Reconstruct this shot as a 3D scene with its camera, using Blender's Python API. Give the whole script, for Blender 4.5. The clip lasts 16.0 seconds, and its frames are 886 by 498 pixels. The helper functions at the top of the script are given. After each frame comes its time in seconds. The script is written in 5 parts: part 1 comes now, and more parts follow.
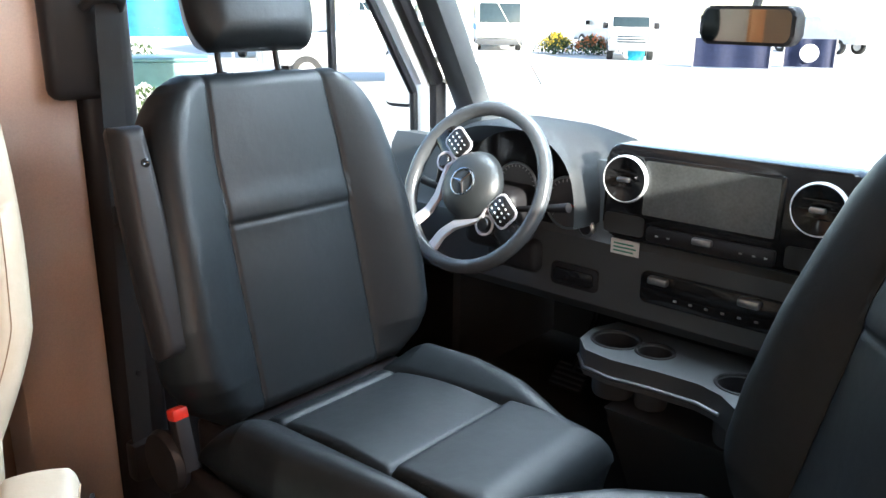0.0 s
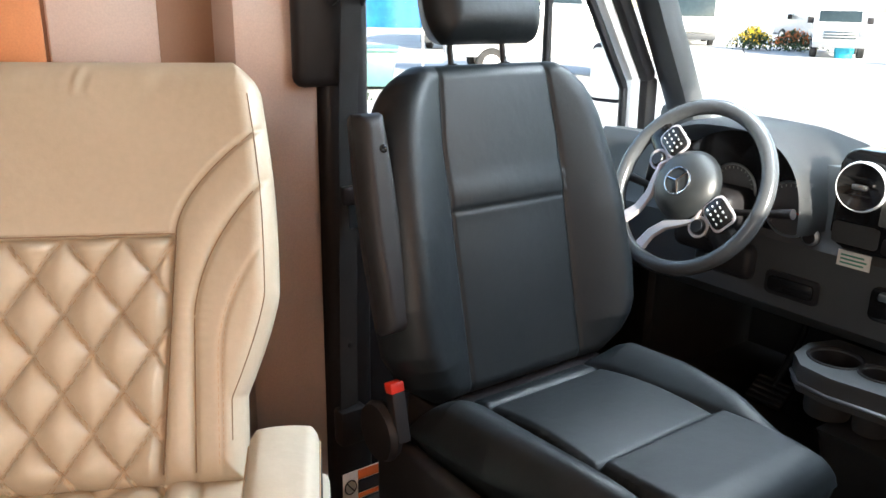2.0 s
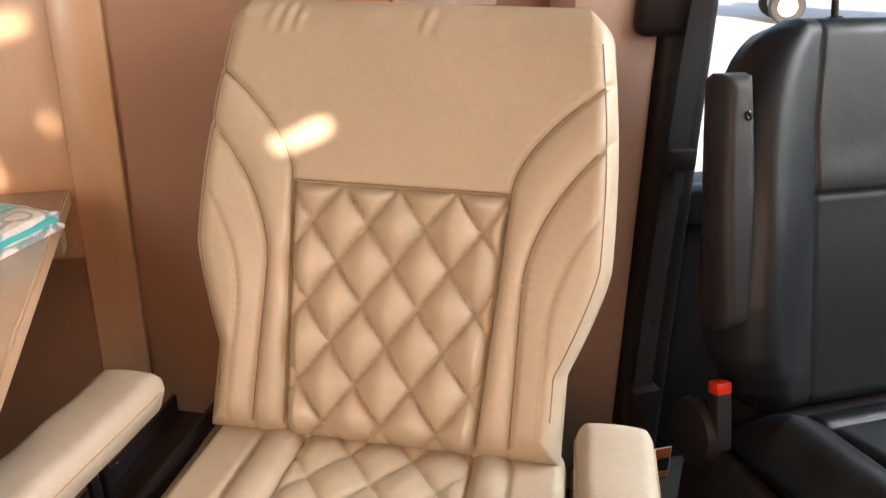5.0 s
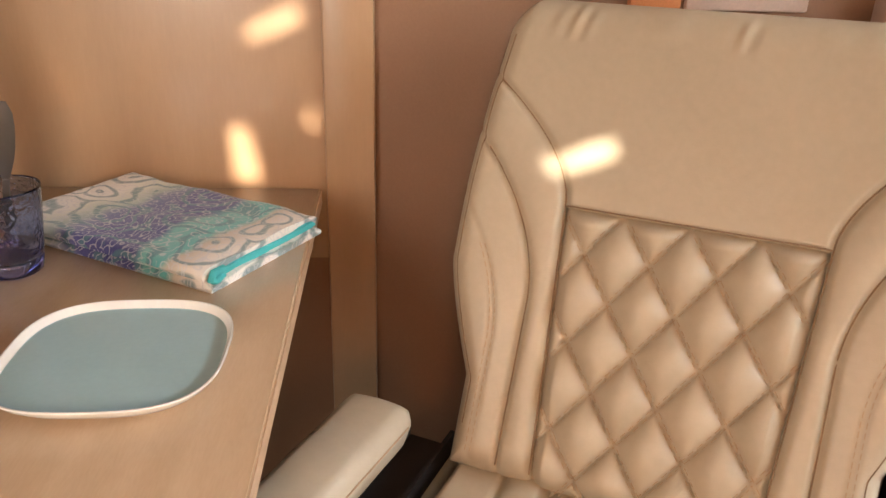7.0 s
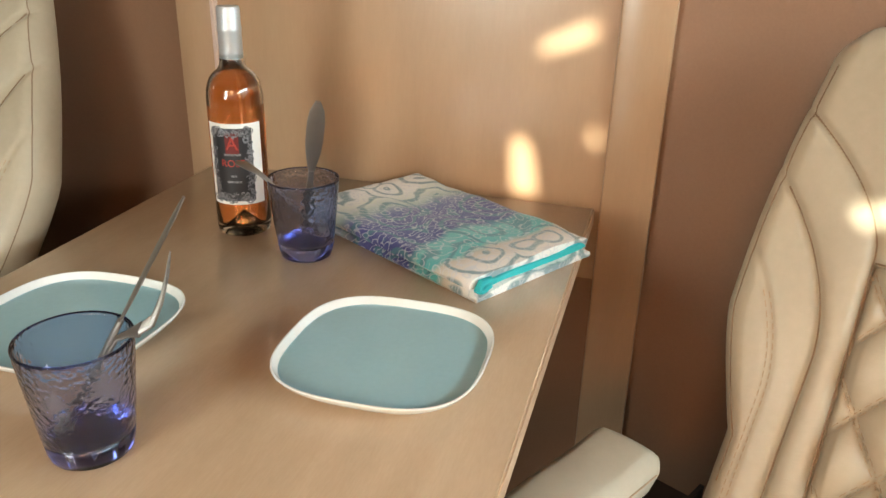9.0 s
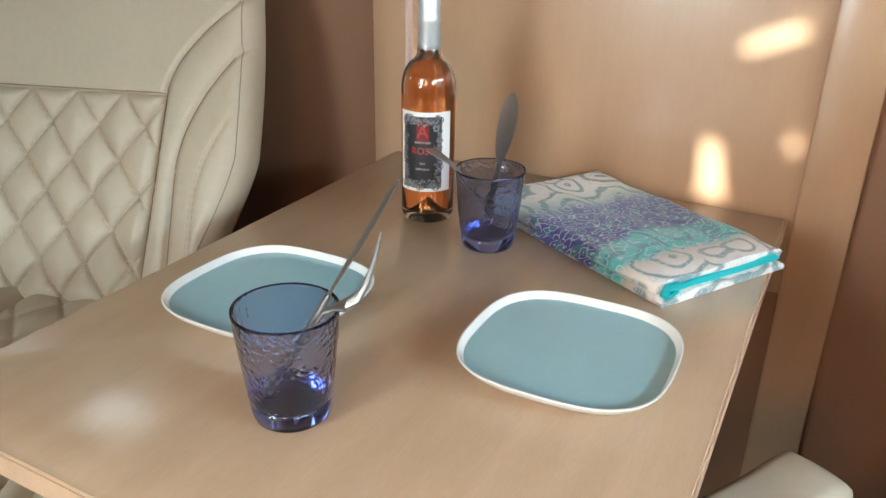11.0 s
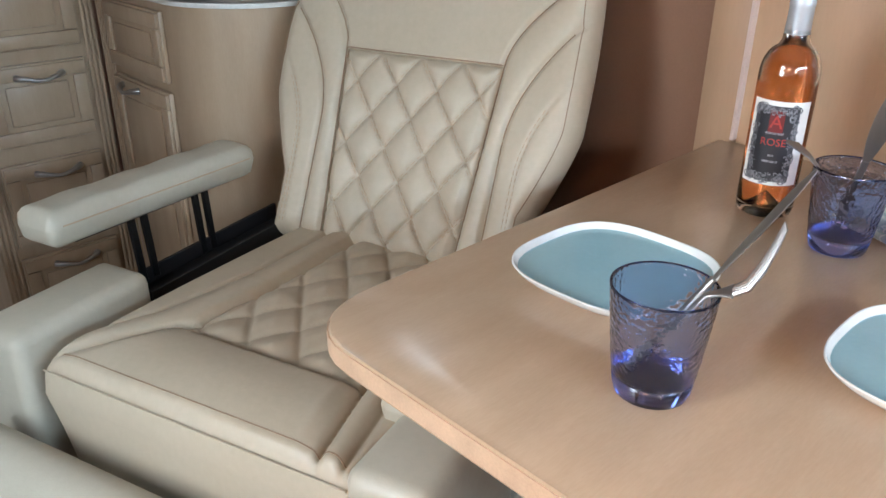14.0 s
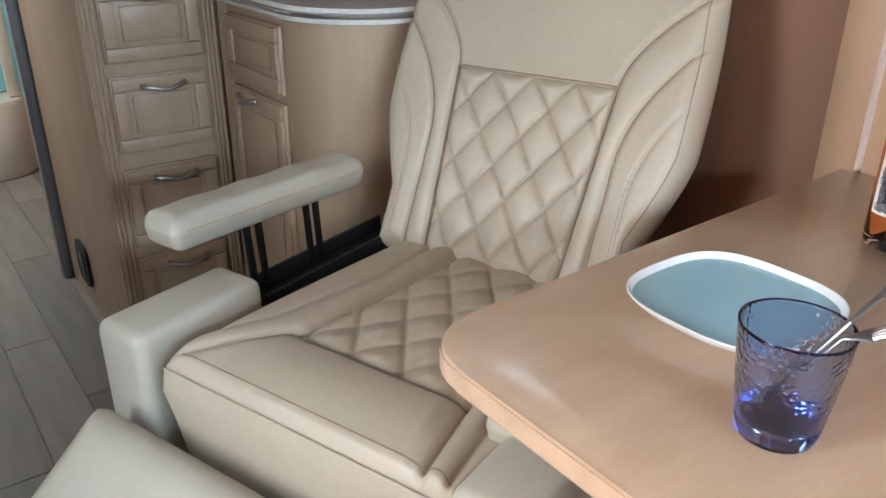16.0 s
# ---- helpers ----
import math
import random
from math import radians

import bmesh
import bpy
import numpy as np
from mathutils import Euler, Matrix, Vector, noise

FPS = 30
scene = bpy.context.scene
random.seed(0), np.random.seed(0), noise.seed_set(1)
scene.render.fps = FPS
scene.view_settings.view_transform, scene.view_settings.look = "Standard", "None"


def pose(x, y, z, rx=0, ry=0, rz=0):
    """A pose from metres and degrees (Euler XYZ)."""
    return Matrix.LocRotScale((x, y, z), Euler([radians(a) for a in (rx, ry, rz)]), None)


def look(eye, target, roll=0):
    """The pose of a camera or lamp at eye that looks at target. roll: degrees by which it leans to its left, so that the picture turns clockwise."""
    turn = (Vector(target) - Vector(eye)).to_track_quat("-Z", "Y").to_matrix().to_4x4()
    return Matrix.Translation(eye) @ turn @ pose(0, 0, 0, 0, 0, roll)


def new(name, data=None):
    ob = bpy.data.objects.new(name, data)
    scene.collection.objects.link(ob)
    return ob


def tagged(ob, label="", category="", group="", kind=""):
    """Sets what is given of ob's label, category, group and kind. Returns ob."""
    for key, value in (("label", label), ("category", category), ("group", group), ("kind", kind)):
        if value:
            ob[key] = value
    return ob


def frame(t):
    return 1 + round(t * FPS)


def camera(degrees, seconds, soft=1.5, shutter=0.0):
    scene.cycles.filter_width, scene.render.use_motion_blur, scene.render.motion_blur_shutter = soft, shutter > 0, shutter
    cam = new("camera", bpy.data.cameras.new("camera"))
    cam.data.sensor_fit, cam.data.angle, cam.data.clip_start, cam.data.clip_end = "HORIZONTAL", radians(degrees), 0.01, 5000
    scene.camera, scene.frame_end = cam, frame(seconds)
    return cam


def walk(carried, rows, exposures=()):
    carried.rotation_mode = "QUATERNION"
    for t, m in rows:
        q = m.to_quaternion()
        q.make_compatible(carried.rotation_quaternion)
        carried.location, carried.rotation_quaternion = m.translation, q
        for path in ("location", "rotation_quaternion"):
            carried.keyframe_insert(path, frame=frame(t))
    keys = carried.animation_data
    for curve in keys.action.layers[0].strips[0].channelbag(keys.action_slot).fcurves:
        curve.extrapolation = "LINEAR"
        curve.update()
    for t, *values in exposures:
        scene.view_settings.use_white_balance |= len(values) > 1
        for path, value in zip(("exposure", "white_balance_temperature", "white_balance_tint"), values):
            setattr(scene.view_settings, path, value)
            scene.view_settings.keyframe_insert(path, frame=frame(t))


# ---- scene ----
cam = camera(58.6, 16.0)
PATH = [
    (0, (0.516, 0.497, 1.136), (-0.742, 1.942, 0.561), 0.8),
    (0.5, (0.506, 0.478, 1.134), (-0.817, 1.864, 0.557), 0.9),
    (1, (0.497, 0.463, 1.136), (-0.91, 1.758, 0.55), 0.9),
    (1.5, (0.484, 0.444, 1.137), (-0.987, 1.662, 0.544), 0.9),
    (2, (0.472, 0.427, 1.138), (-1.067, 1.555, 0.54), 1.0),
    (2.5, (0.458, 0.422, 1.135), (-1.147, 1.451, 0.531), 1.1),
    (3, (0.438, 0.415, 1.136), (-1.22, 1.34, 0.509), 1.0),
    (3.5, (0.414, 0.402, 1.137), (-1.283, 1.232, 0.479), 1.1),
    (6, (0.213, 0.333, 1.144), (-1.589, 0.686, 0.35), 1.1),
    (6.5, (0.173, 0.302, 1.15), (-1.643, 0.538, 0.346), 1.2),
    (7, (0.147, 0.283, 1.149), (-1.686, 0.39, 0.357), 1.6),
    (7.5, (0.133, 0.287, 1.151), (-1.705, 0.227, 0.365), 1.9),
    (8, (0.129, 0.291, 1.152), (-1.696, 0.048, 0.371), 2.0),
    (8.5, (0.123, 0.278, 1.157), (-1.672, -0.124, 0.372), 1.7),
    (11, (0.14, 0.221, 1.153), (-1.475, -0.64, 0.346), 1.1),
    (11.5, (0.156, 0.202, 1.153), (-1.405, -0.743, 0.335), 1.2),
    (12, (0.179, 0.181, 1.157), (-1.328, -0.838, 0.327), 1.3),
    (12.5, (0.177, 0.176, 1.154), (-1.258, -0.942, 0.323), 1.2),
    (13, (0.188, 0.158, 1.15), (-1.184, -1.035, 0.317), 1.2),
    (13.5, (0.215, 0.138, 1.151), (-1.098, -1.112, 0.306), 1.1),
    (14, (0.224, 0.129, 1.148), (-1.021, -1.183, 0.294), 0.6),
    (14.5, (0.23, 0.126, 1.149), (-0.966, -1.227, 0.29), 0.3),
    (15, (0.234, 0.121, 1.153), (-0.926, -1.265, 0.296), 0.4),
    (15.5, (0.242, 0.112, 1.158), (-0.883, -1.309, 0.312), 0.5),
    (16, (0.247, 0.107, 1.158), (-0.84, -1.353, 0.329), 0.4),
]
LOOK = [(0.0, 2.1, 6150, 6), (2.0, 1.92, 6500, 7), (3.5, 1.92, 7200, 13), (6.5, 1.58, 7600, 16), (8.5, 1.76, 6900, -2), (11.0, 1.90, 5750, -4), (14.0, 2.0, 5450, 2), (16.0, 2.05, 5480, 4)]
walk(cam, [(t, look(eye, target, roll)) for t, eye, target, roll in PATH], LOOK)

# ---------------------------------------------------------------- world, sun, exposure
SUN_AZ, SUN_EL = 100.0, 20.0      # degrees: azimuth clockwise from the van's nose, height
world = bpy.data.worlds.new("sky")
scene.world = world
world.use_nodes = True
wn = world.node_tree.nodes
sky = wn.new("ShaderNodeTexSky")
sky.sky_type, sky.sun_disc = "NISHITA", False
sky.sun_elevation, sky.sun_rotation = radians(SUN_EL), radians(SUN_AZ)
wn["Background"].inputs["Strength"].default_value = 0.15
world.node_tree.links.new(sky.outputs[0], wn["Background"].inputs["Color"])
sun = new("sun", bpy.data.lights.new("sun", "SUN"))
sun.data.energy, sun.data.angle, sun.data.color = 5.0, radians(0.95), (1.0, 0.93, 0.82)
sd = Vector((math.sin(radians(SUN_AZ)) * math.cos(radians(SUN_EL)), math.cos(radians(SUN_AZ)) * math.cos(radians(SUN_EL)), math.sin(radians(SUN_EL))))
sun.matrix_world = look(sd * 20, (0, 0, 0))


def area_lamp(name, loc, aim, w, h, power, col=(1, 1, 1), spread=180):
    """A rectangular lamp: stands in for daylight at an opening, or adds fill."""
    d = bpy.data.lights.new(name, "AREA")
    d.shape, d.size, d.size_y, d.energy, d.color = "RECTANGLE", w, h, power, col
    d.spread = radians(spread)
    ob = new(name, d)
    ob.matrix_world = look(loc, aim)
    return ob


# ---------------------------------------------------------------- helpers
def part(name, bm, material, parent=None, label="", smooth=True, kind="", angle=40):
    me = bpy.data.meshes.new(name)
    bmesh.ops.recalc_face_normals(bm, faces=bm.faces)
    bm.to_mesh(me)
    bm.free()
    me.materials.append(material)
    if smooth:
        me.shade_smooth()
        me.set_sharp_from_angle(angle=radians(angle))
    ob = new(name, me)
    if parent is not None:
        ob.parent = parent
    return tagged(ob, label, kind=kind)


def thing(name, m, label, category, group="", kind=""):
    ob = new(name)
    ob.empty_display_size = 0.05
    ob.matrix_world = m
    return tagged(ob, label, category, group, kind)


def box(lo, hi, bevel=0.0, seg=2, bm=None, m=None):
    bm = bm or bmesh.new()
    lo, hi = Vector(lo), Vector(hi)
    mat = Matrix.Translation((lo + hi) / 2) @ Matrix.Diagonal((*(hi - lo), 1))
    if m is not None:
        mat = m @ mat
    r = bmesh.ops.create_cube(bm, size=1.0, matrix=mat)
    if bevel > 0:
        edges = list({e for v in r["verts"] for e in v.link_edges})
        bmesh.ops.bevel(bm, geom=edges, offset=bevel, segments=seg, profile=0.5, affect="EDGES")
    return bm


def tube(points, r, n=10, bm=None, closed=False):
    """A round bar along points; r is a number or one for each point."""
    bm = bm or bmesh.new()
    pts = [Vector(p) for p in points]
    rs = r if isinstance(r, (list, tuple)) else [r] * len(pts)
    rings, up = [], None
    for i, p in enumerate(pts):
        a = pts[i - 1] if (i or closed) else p
        b = pts[(i + 1) % len(pts)] if (i + 1 < len(pts) or closed) else p
        d = (b - a).normalized()
        if up is None:
            up = d.orthogonal().normalized()
        up = (up - d * up.dot(d)).normalized()
        side = d.cross(up)
        rings.append([bm.verts.new(p + rs[i] * (math.cos(2 * math.pi * k / n) * up + math.sin(2 * math.pi * k / n) * side)) for k in range(n)])
    skin(bm, rings, closed)
    return bm


def skin(bm, rings, closed=False, caps=True):
    """Joins rings of vertices into a hull."""
    n = len(rings[0])
    for i in range(len(rings) - (0 if closed else 1)):
        a, b = rings[i], rings[(i + 1) % len(rings)]
        for k in range(n):
            bm.faces.new((a[k], a[(k + 1) % n], b[(k + 1) % n], b[k]))
    if caps and not closed:
        bm.faces.new(rings[0][::-1])
        bm.faces.new(rings[-1])
    return bm


def lathe(profile, n=48, bm=None, m=None):
    """A turned body from (radius, height) pairs."""
    bm = bm or bmesh.new()
    rings = []
    for r, z in profile:
        r = max(r, 1e-4)
        rings.append([bm.verts.new((m or Matrix()) @ Vector((r * math.cos(2 * math.pi * k / n), r * math.sin(2 * math.pi * k / n), z))) for k in range(n)])
    return skin(bm, rings)


def prism(outline, axis, lo, hi, bevel=0.0, bm=None):
    """A plate: an outline of 2D points pushed along one axis from lo to hi."""
    bm = bm or bmesh.new()
    def at(p, h):
        q = list(p)
        q.insert("xyz".index(axis), h)
        return bm.verts.new(q)
    rings = [[at(p, h) for p in outline] for h in (lo, hi)]
    skin(bm, rings)
    if bevel:
        fs = set(rings[0]) | set(rings[1])
        es = [e for e in bm.edges if e.verts[0] in fs and e.verts[1] in fs and (e.verts[0] in rings[0]) == (e.verts[1] in rings[0])]
        bmesh.ops.bevel(bm, geom=es, offset=bevel, segments=2, profile=0.5, affect="EDGES")
    return bm


def rrect(x0, y0, x1, y1, r, n=6):
    pts = []
    for cx, cy, a in ((x1 - r, y1 - r, 0), (x0 + r, y1 - r, 90), (x0 + r, y0 + r, 180), (x1 - r, y0 + r, 270)):
        for k in range(n + 1):
            t = radians(a + 90 * k / n)
            pts.append((cx + r * math.cos(t), cy + r * math.sin(t)))
    return pts


def pad(half_w, depth, length, front, nu=44, nv=60, round_end=0.03, round_side=0.03, back_depth=0.04, m=None, bm=None):
    """An upholstered body. In its own frame u runs across, v along 0..length, and the front faces +w. half_w(v) gives its half width,
    depth(u, v) the crown of its front, front(u, v) the relief of seams and quilting on it."""
    bm = bm or bmesh.new()
    m = m or Matrix()
    rows = []
    for j in range(nv + 1):
        q = j / nv
        v = length * (0.5 - 0.5 * math.cos(math.pi * q)) * 0.35 + length * q * 0.65
        e = min(v, length - v)
        k = 1.0 if e >= round_end else math.sqrt(max(0.0, 1 - (1 - e / round_end) ** 2))
        hw = half_w(v)
        row = []
        for i in range(nu + 1):
            s = -1 + 2 * i / nu
            s = math.copysign(1 - (1 - abs(s)) ** 1.15, s)
            u = s * hw
            es = hw - abs(u)
            ks = 1.0 if es >= round_side else math.sqrt(max(0.0, 1 - (1 - es / round_side) ** 2))
            w = depth(u, v) * min(k, ks) + front(u, v) * min(k, ks)
            row.append(bm.verts.new(m @ Vector((u, v, w))))
        for i in range(12, -1, -1):
            s = -1 + 2 * i / 12
            es = hw * (1 - abs(s))
            ks = 1.0 if es >= round_side else math.sqrt(max(0.0, 1 - (1 - es / round_side) ** 2))
            row.append(bm.verts.new(m @ Vector((s * hw * 0.995, v, -back_depth * min(k, ks) - 0.002))))
        rows.append(row)
    return skin(bm, rows)


def groove(d, width, deep):
    return -deep * math.exp(-(d / width) ** 2)


# ---------------------------------------------------------------- materials
def mat(name, col, rough=0.5, metal=0.0, var=0.12, scale=6.0, fine=180.0, bump=0.15, bdist=0.0006, coat=0.0, stretch=(1, 1, 1), col2=None, spec=0.5, island=False):
    """A surface with slow and fine variation of its colour and gloss, and a fine relief. col2: the tone it drifts to."""
    m = bpy.data.materials.new(name)
    m.use_nodes = True
    nt = m.node_tree
    n, l = nt.nodes, nt.links
    b = n["Principled BSDF"]
    tc, mp = n.new("ShaderNodeTexCoord"), n.new("ShaderNodeMapping")
    mp.inputs["Scale"].default_value = stretch
    l.new(tc.outputs["Object"], mp.inputs["Vector"])
    slow, quick = n.new("ShaderNodeTexNoise"), n.new("ShaderNodeTexNoise")
    slow.inputs["Scale"].default_value, slow.inputs["Detail"].default_value = scale, 5
    quick.inputs["Scale"].default_value, quick.inputs["Detail"].default_value = fine, 3
    l.new(mp.outputs[0], slow.inputs["Vector"])
    l.new(mp.outputs[0], quick.inputs["Vector"])
    mix = n.new("ShaderNodeMix")
    mix.data_type = "RGBA"
    c2 = col2 or tuple(c * (1 - 2 * var) for c in col)
    mix.inputs["A"].default_value, mix.inputs["B"].default_value = (*col, 1), (*c2, 1)
    add = n.new("ShaderNodeMath")
    add.operation = "MULTIPLY_ADD"
    l.new(quick.outputs["Fac"], add.inputs[0])
    add.inputs[1].default_value = 0.5
    sub = n.new("ShaderNodeMath")
    sub.operation = "SUBTRACT"
    l.new(slow.outputs["Fac"], sub.inputs[0])
    sub.inputs[1].default_value = 0.25
    l.new(sub.outputs[0], add.inputs[2])
    ramp = n.new("ShaderNodeMapRange")
    ramp.inputs["From Min"].default_value, ramp.inputs["From Max"].default_value = 0.25, 0.75
    l.new(add.outputs[0], ramp.inputs["Value"])
    l.new(ramp.outputs[0], mix.inputs["Factor"])
    l.new(mix.outputs["Result"], b.inputs["Base Color"])
    rr = n.new("ShaderNodeMapRange")
    rr.inputs["To Min"].default_value, rr.inputs["To Max"].default_value = max(0.02, rough * 0.85), min(1, rough * 1.15)
    l.new(slow.outputs["Fac"], rr.inputs["Value"])
    l.new(rr.outputs[0], b.inputs["Roughness"])
    b.inputs["Metallic"].default_value = metal
    b.inputs["Specular IOR Level"].default_value = spec
    b.inputs["Coat Weight"].default_value = coat
    b.inputs["Coat Roughness"].default_value = 0.15
    if bump:
        bp = n.new("ShaderNodeBump")
        bp.inputs["Strength"].default_value, bp.inputs["Distance"].default_value = bump, bdist
        l.new(quick.outputs["Fac"], bp.inputs["Height"])
        l.new(bp.outputs[0], b.inputs["Normal"])
    return m


def leather(name, col, col2, rough, spec=0.5):
    """Upholstery leather: pebbled grain from small cells, worn tone."""
    m = mat(name, col, rough, col2=col2, scale=4, fine=90, bump=0, spec=spec)
    n, l = m.node_tree.nodes, m.node_tree.links
    tc, v, w = n.new("ShaderNodeTexCoord"), n.new("ShaderNodeTexVoronoi"), n.new("ShaderNodeTexNoise")
    v.inputs["Scale"].default_value = 520
    w.inputs["Scale"].default_value, w.inputs["Detail"].default_value = 22, 4
    l.new(tc.outputs["Object"], v.inputs["Vector"])
    l.new(tc.outputs["Object"], w.inputs["Vector"])
    a, b = n.new("ShaderNodeBump"), n.new("ShaderNodeBump")
    a.inputs["Strength"].default_value, a.inputs["Distance"].default_value = 0.10, 0.0006
    b.inputs["Strength"].default_value, b.inputs["Distance"].default_value = 0.22, 0.006
    l.new(v.outputs["Distance"], a.inputs["Height"])
    l.new(w.outputs["Fac"], b.inputs["Height"])
    l.new(b.outputs[0], a.inputs["Normal"])
    l.new(a.outputs[0], n["Principled BSDF"].inputs["Normal"])
    return m


def glass(name, col, rough=0.0, ior=1.45, bump_scale=0.0, bump=0.0):
    m = bpy.data.materials.new(name)
    m.use_nodes = True
    n, l = m.node_tree.nodes, m.node_tree.links
    b = n["Principled BSDF"]
    b.inputs["Base Color"].default_value = (*col, 1)
    b.inputs["Roughness"].default_value, b.inputs["IOR"].default_value = rough, ior
    b.inputs["Transmission Weight"].default_value = 1.0
    if bump_scale:
        tc, v, bp = n.new("ShaderNodeTexCoord"), n.new("ShaderNodeTexVoronoi"), n.new("ShaderNodeBump")
        v.feature = "SMOOTH_F1"
        v.inputs["Scale"].default_value = bump_scale
        bp.inputs["Strength"].default_value, bp.inputs["Distance"].default_value = bump, 0.004
        l.new(tc.outputs["Object"], v.inputs["Vector"])
        l.new(v.outputs["Distance"], bp.inputs["Height"])
        l.new(bp.outputs[0], b.inputs["Normal"])
    return m


BEIGE = leather("beige_leather", (0.490, 0.413, 0.310), (0.432, 0.362, 0.266), 0.45)
BEIGE_SIDE = leather("pale_leather", (0.465, 0.420, 0.335), (0.418, 0.376, 0.298), 0.44)
THREAD = mat("beige_thread", (0.46, 0.33, 0.22), 0.7, var=0.05, bump=0)
SEAM = mat("seam_and_crease_shade", (0.27, 0.18, 0.115), 0.8, var=0.05, bump=0)
BLACK_LEATHER = leather("black_leather", (0.0085, 0.0112, 0.0135), (0.006, 0.008, 0.010), 0.46, 0.32)
BLACK_THREAD = mat("black_thread", (0.012, 0.012, 0.013), 0.7, bump=0)
BLACK_PLASTIC = mat("black_plastic", (0.018, 0.017, 0.019), 0.5, spec=0.3, bump=0.25, fine=600)
# Lighter copy of the black leather; carries the sun's glare on the wheel rim.
SUNLIT_LEATHER = leather("sunlit_leather", (0.075, 0.080, 0.086), (0.055, 0.060, 0.065), 0.25)
GREY_PLASTIC = mat("dash_plastic", (0.062, 0.066, 0.070), 0.50, bump=0.3, fine=700)
GLOSS_BLACK = mat("gloss_black", (0.014, 0.014, 0.015), 0.12, bump=0)
BLACK_METAL = mat("black_steel", (0.015, 0.015, 0.016), 0.4, metal=0.6, bump=0.1)
CAPSULE = mat("silver_foil", (0.60, 0.61, 0.64), 0.5, metal=0.75, var=0.05, bump=0.05)
CHROME = mat("chrome", (0.75, 0.75, 0.76), 0.12, metal=1.0, var=0.04, bump=0)
SATIN = mat("satin_silver", (0.55, 0.55, 0.56), 0.32, metal=1.0, var=0.06, bump=0.05)
WEBBING = mat("belt_webbing", (0.018, 0.018, 0.02), 0.75, bump=0.6, fine=900, bdist=0.001)
CARPET = mat("black_carpet", (0.050, 0.052, 0.053), 0.95, bump=1.0, fine=420, bdist=0.004, var=0.3)
RED = mat("red_plastic", (0.65, 0.03, 0.015), 0.4, bump=0)
TABLE_WOOD = mat("maple_laminate", (0.51, 0.365, 0.245), 0.22, col2=(0.45, 0.315, 0.205), scale=5, fine=80, stretch=(1, 6, 1), bump=0.04, coat=0.3)
TABLE_EDGE = mat("maple_edging", (0.60, 0.40, 0.26), 0.4, scale=5, fine=60, stretch=(1, 6, 6), bump=0.05)
PANEL = mat("satin_wall_panel", (0.46, 0.295, 0.18), 0.30, col2=(0.42, 0.265, 0.16), scale=3, fine=40, stretch=(1, 6, 1), bump=0.05, coat=0.2)
WALL_TAN = mat("tan_wall_cloth", (0.27, 0.142, 0.083), 0.5, col2=(0.235, 0.122, 0.071), scale=3, fine=260, bump=0.3, bdist=0.001)
WALL_PINK = mat("rosy_trim", (0.52, 0.335, 0.255), 0.55, scale=3, fine=300, bump=0.2)
WALL_ORANGE = mat("orange_curtain", (0.66, 0.25, 0.10), 0.6, scale=8, fine=300, bump=0.2)
WALL_PALE = mat("pale_trim", (0.62, 0.47, 0.40), 0.5, scale=3, fine=300, bump=0.15)
CAB_WOOD = mat("pale_maple", (0.43, 0.315, 0.212), 0.38, col2=(0.37, 0.264, 0.172), scale=4, fine=70, stretch=(7, 7, 1), bump=0.05)
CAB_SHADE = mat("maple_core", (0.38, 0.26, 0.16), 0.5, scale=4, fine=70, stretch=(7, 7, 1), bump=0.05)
STONE = mat("pale_stone", (0.75, 0.73, 0.68), 0.15, scale=30, fine=300, bump=0)
CEIL = mat("ceiling_vinyl", (0.62, 0.50, 0.39), 0.6, scale=4, fine=200, bump=0.2)
FRIDGE_GREY = mat("grey_trim", (0.30, 0.31, 0.33), 0.35, metal=0.5, bump=0.05)
WHITE_PAINT = mat("white_paint", (0.78, 0.78, 0.77), 0.3, bump=0.02, var=0.04)
CLEAR = glass("clear_glass", (1.0, 1.0, 1.0), ior=1.03)
ASPHALT = mat("pale_concrete", (0.58, 0.57, 0.55), 0.85, scale=0.6, fine=30, bump=0.4, bdist=0.01)
FLOOR_GAP = mat("plank_joint", (0.30, 0.28, 0.26), 0.7, bump=0)


# ---------------------------------------------------------------- the van's shell
WX, EX, RX = -1.04, -1.14, 0.92      # inner face of the near-side wall, its outer face, inner face of the far side
REAR = -5.0


def wall(name, lo, hi, material, label, category="wall", bevel=0.0, kind="structure"):
    ob = part(name, box(lo, hi, bevel), material, None, label)
    return tagged(ob, label, category, kind=kind)


wall("wall_left_table", (EX, -0.475, 0.62), (WX, 0.167, 1.92), PANEL, "glossy light brown wall panel behind the table")
wall("wall_left_low", (EX, -0.475, 0.0), (WX - 0.006, 0.167, 0.62), WALL_TAN, "tan lower wall under the table")
wall("wall_left_mid", (EX, 0.243, 0.0), (WX - 0.012, 1.12, 1.92), WALL_TAN, "tan cloth side wall behind the first armchair")
wall("wall_left_rear", (EX, -1.62, 0.0), (WX - 0.012, -0.548, 1.92), WALL_TAN, "tan cloth side wall behind the second armchair")
wall("wall_left_galley", (EX, REAR, 0.0), (WX - 0.012, -1.62, 1.92), WALL_PINK, "plain side wall beside the galley")
trim = wall("trim_front", (EX, 0.167, 0.0), (WX + 0.012, 0.243, 1.92), PANEL, "upright brown trim post beside the table", "trim", 0.004)
wall("trim_edge", (WX - 0.02, -0.481, 0.745), (WX + 0.014, -0.4745, 1.92), WALL_PALE, "thin pale edge strip beside the wall panel", "trim", 0.001)
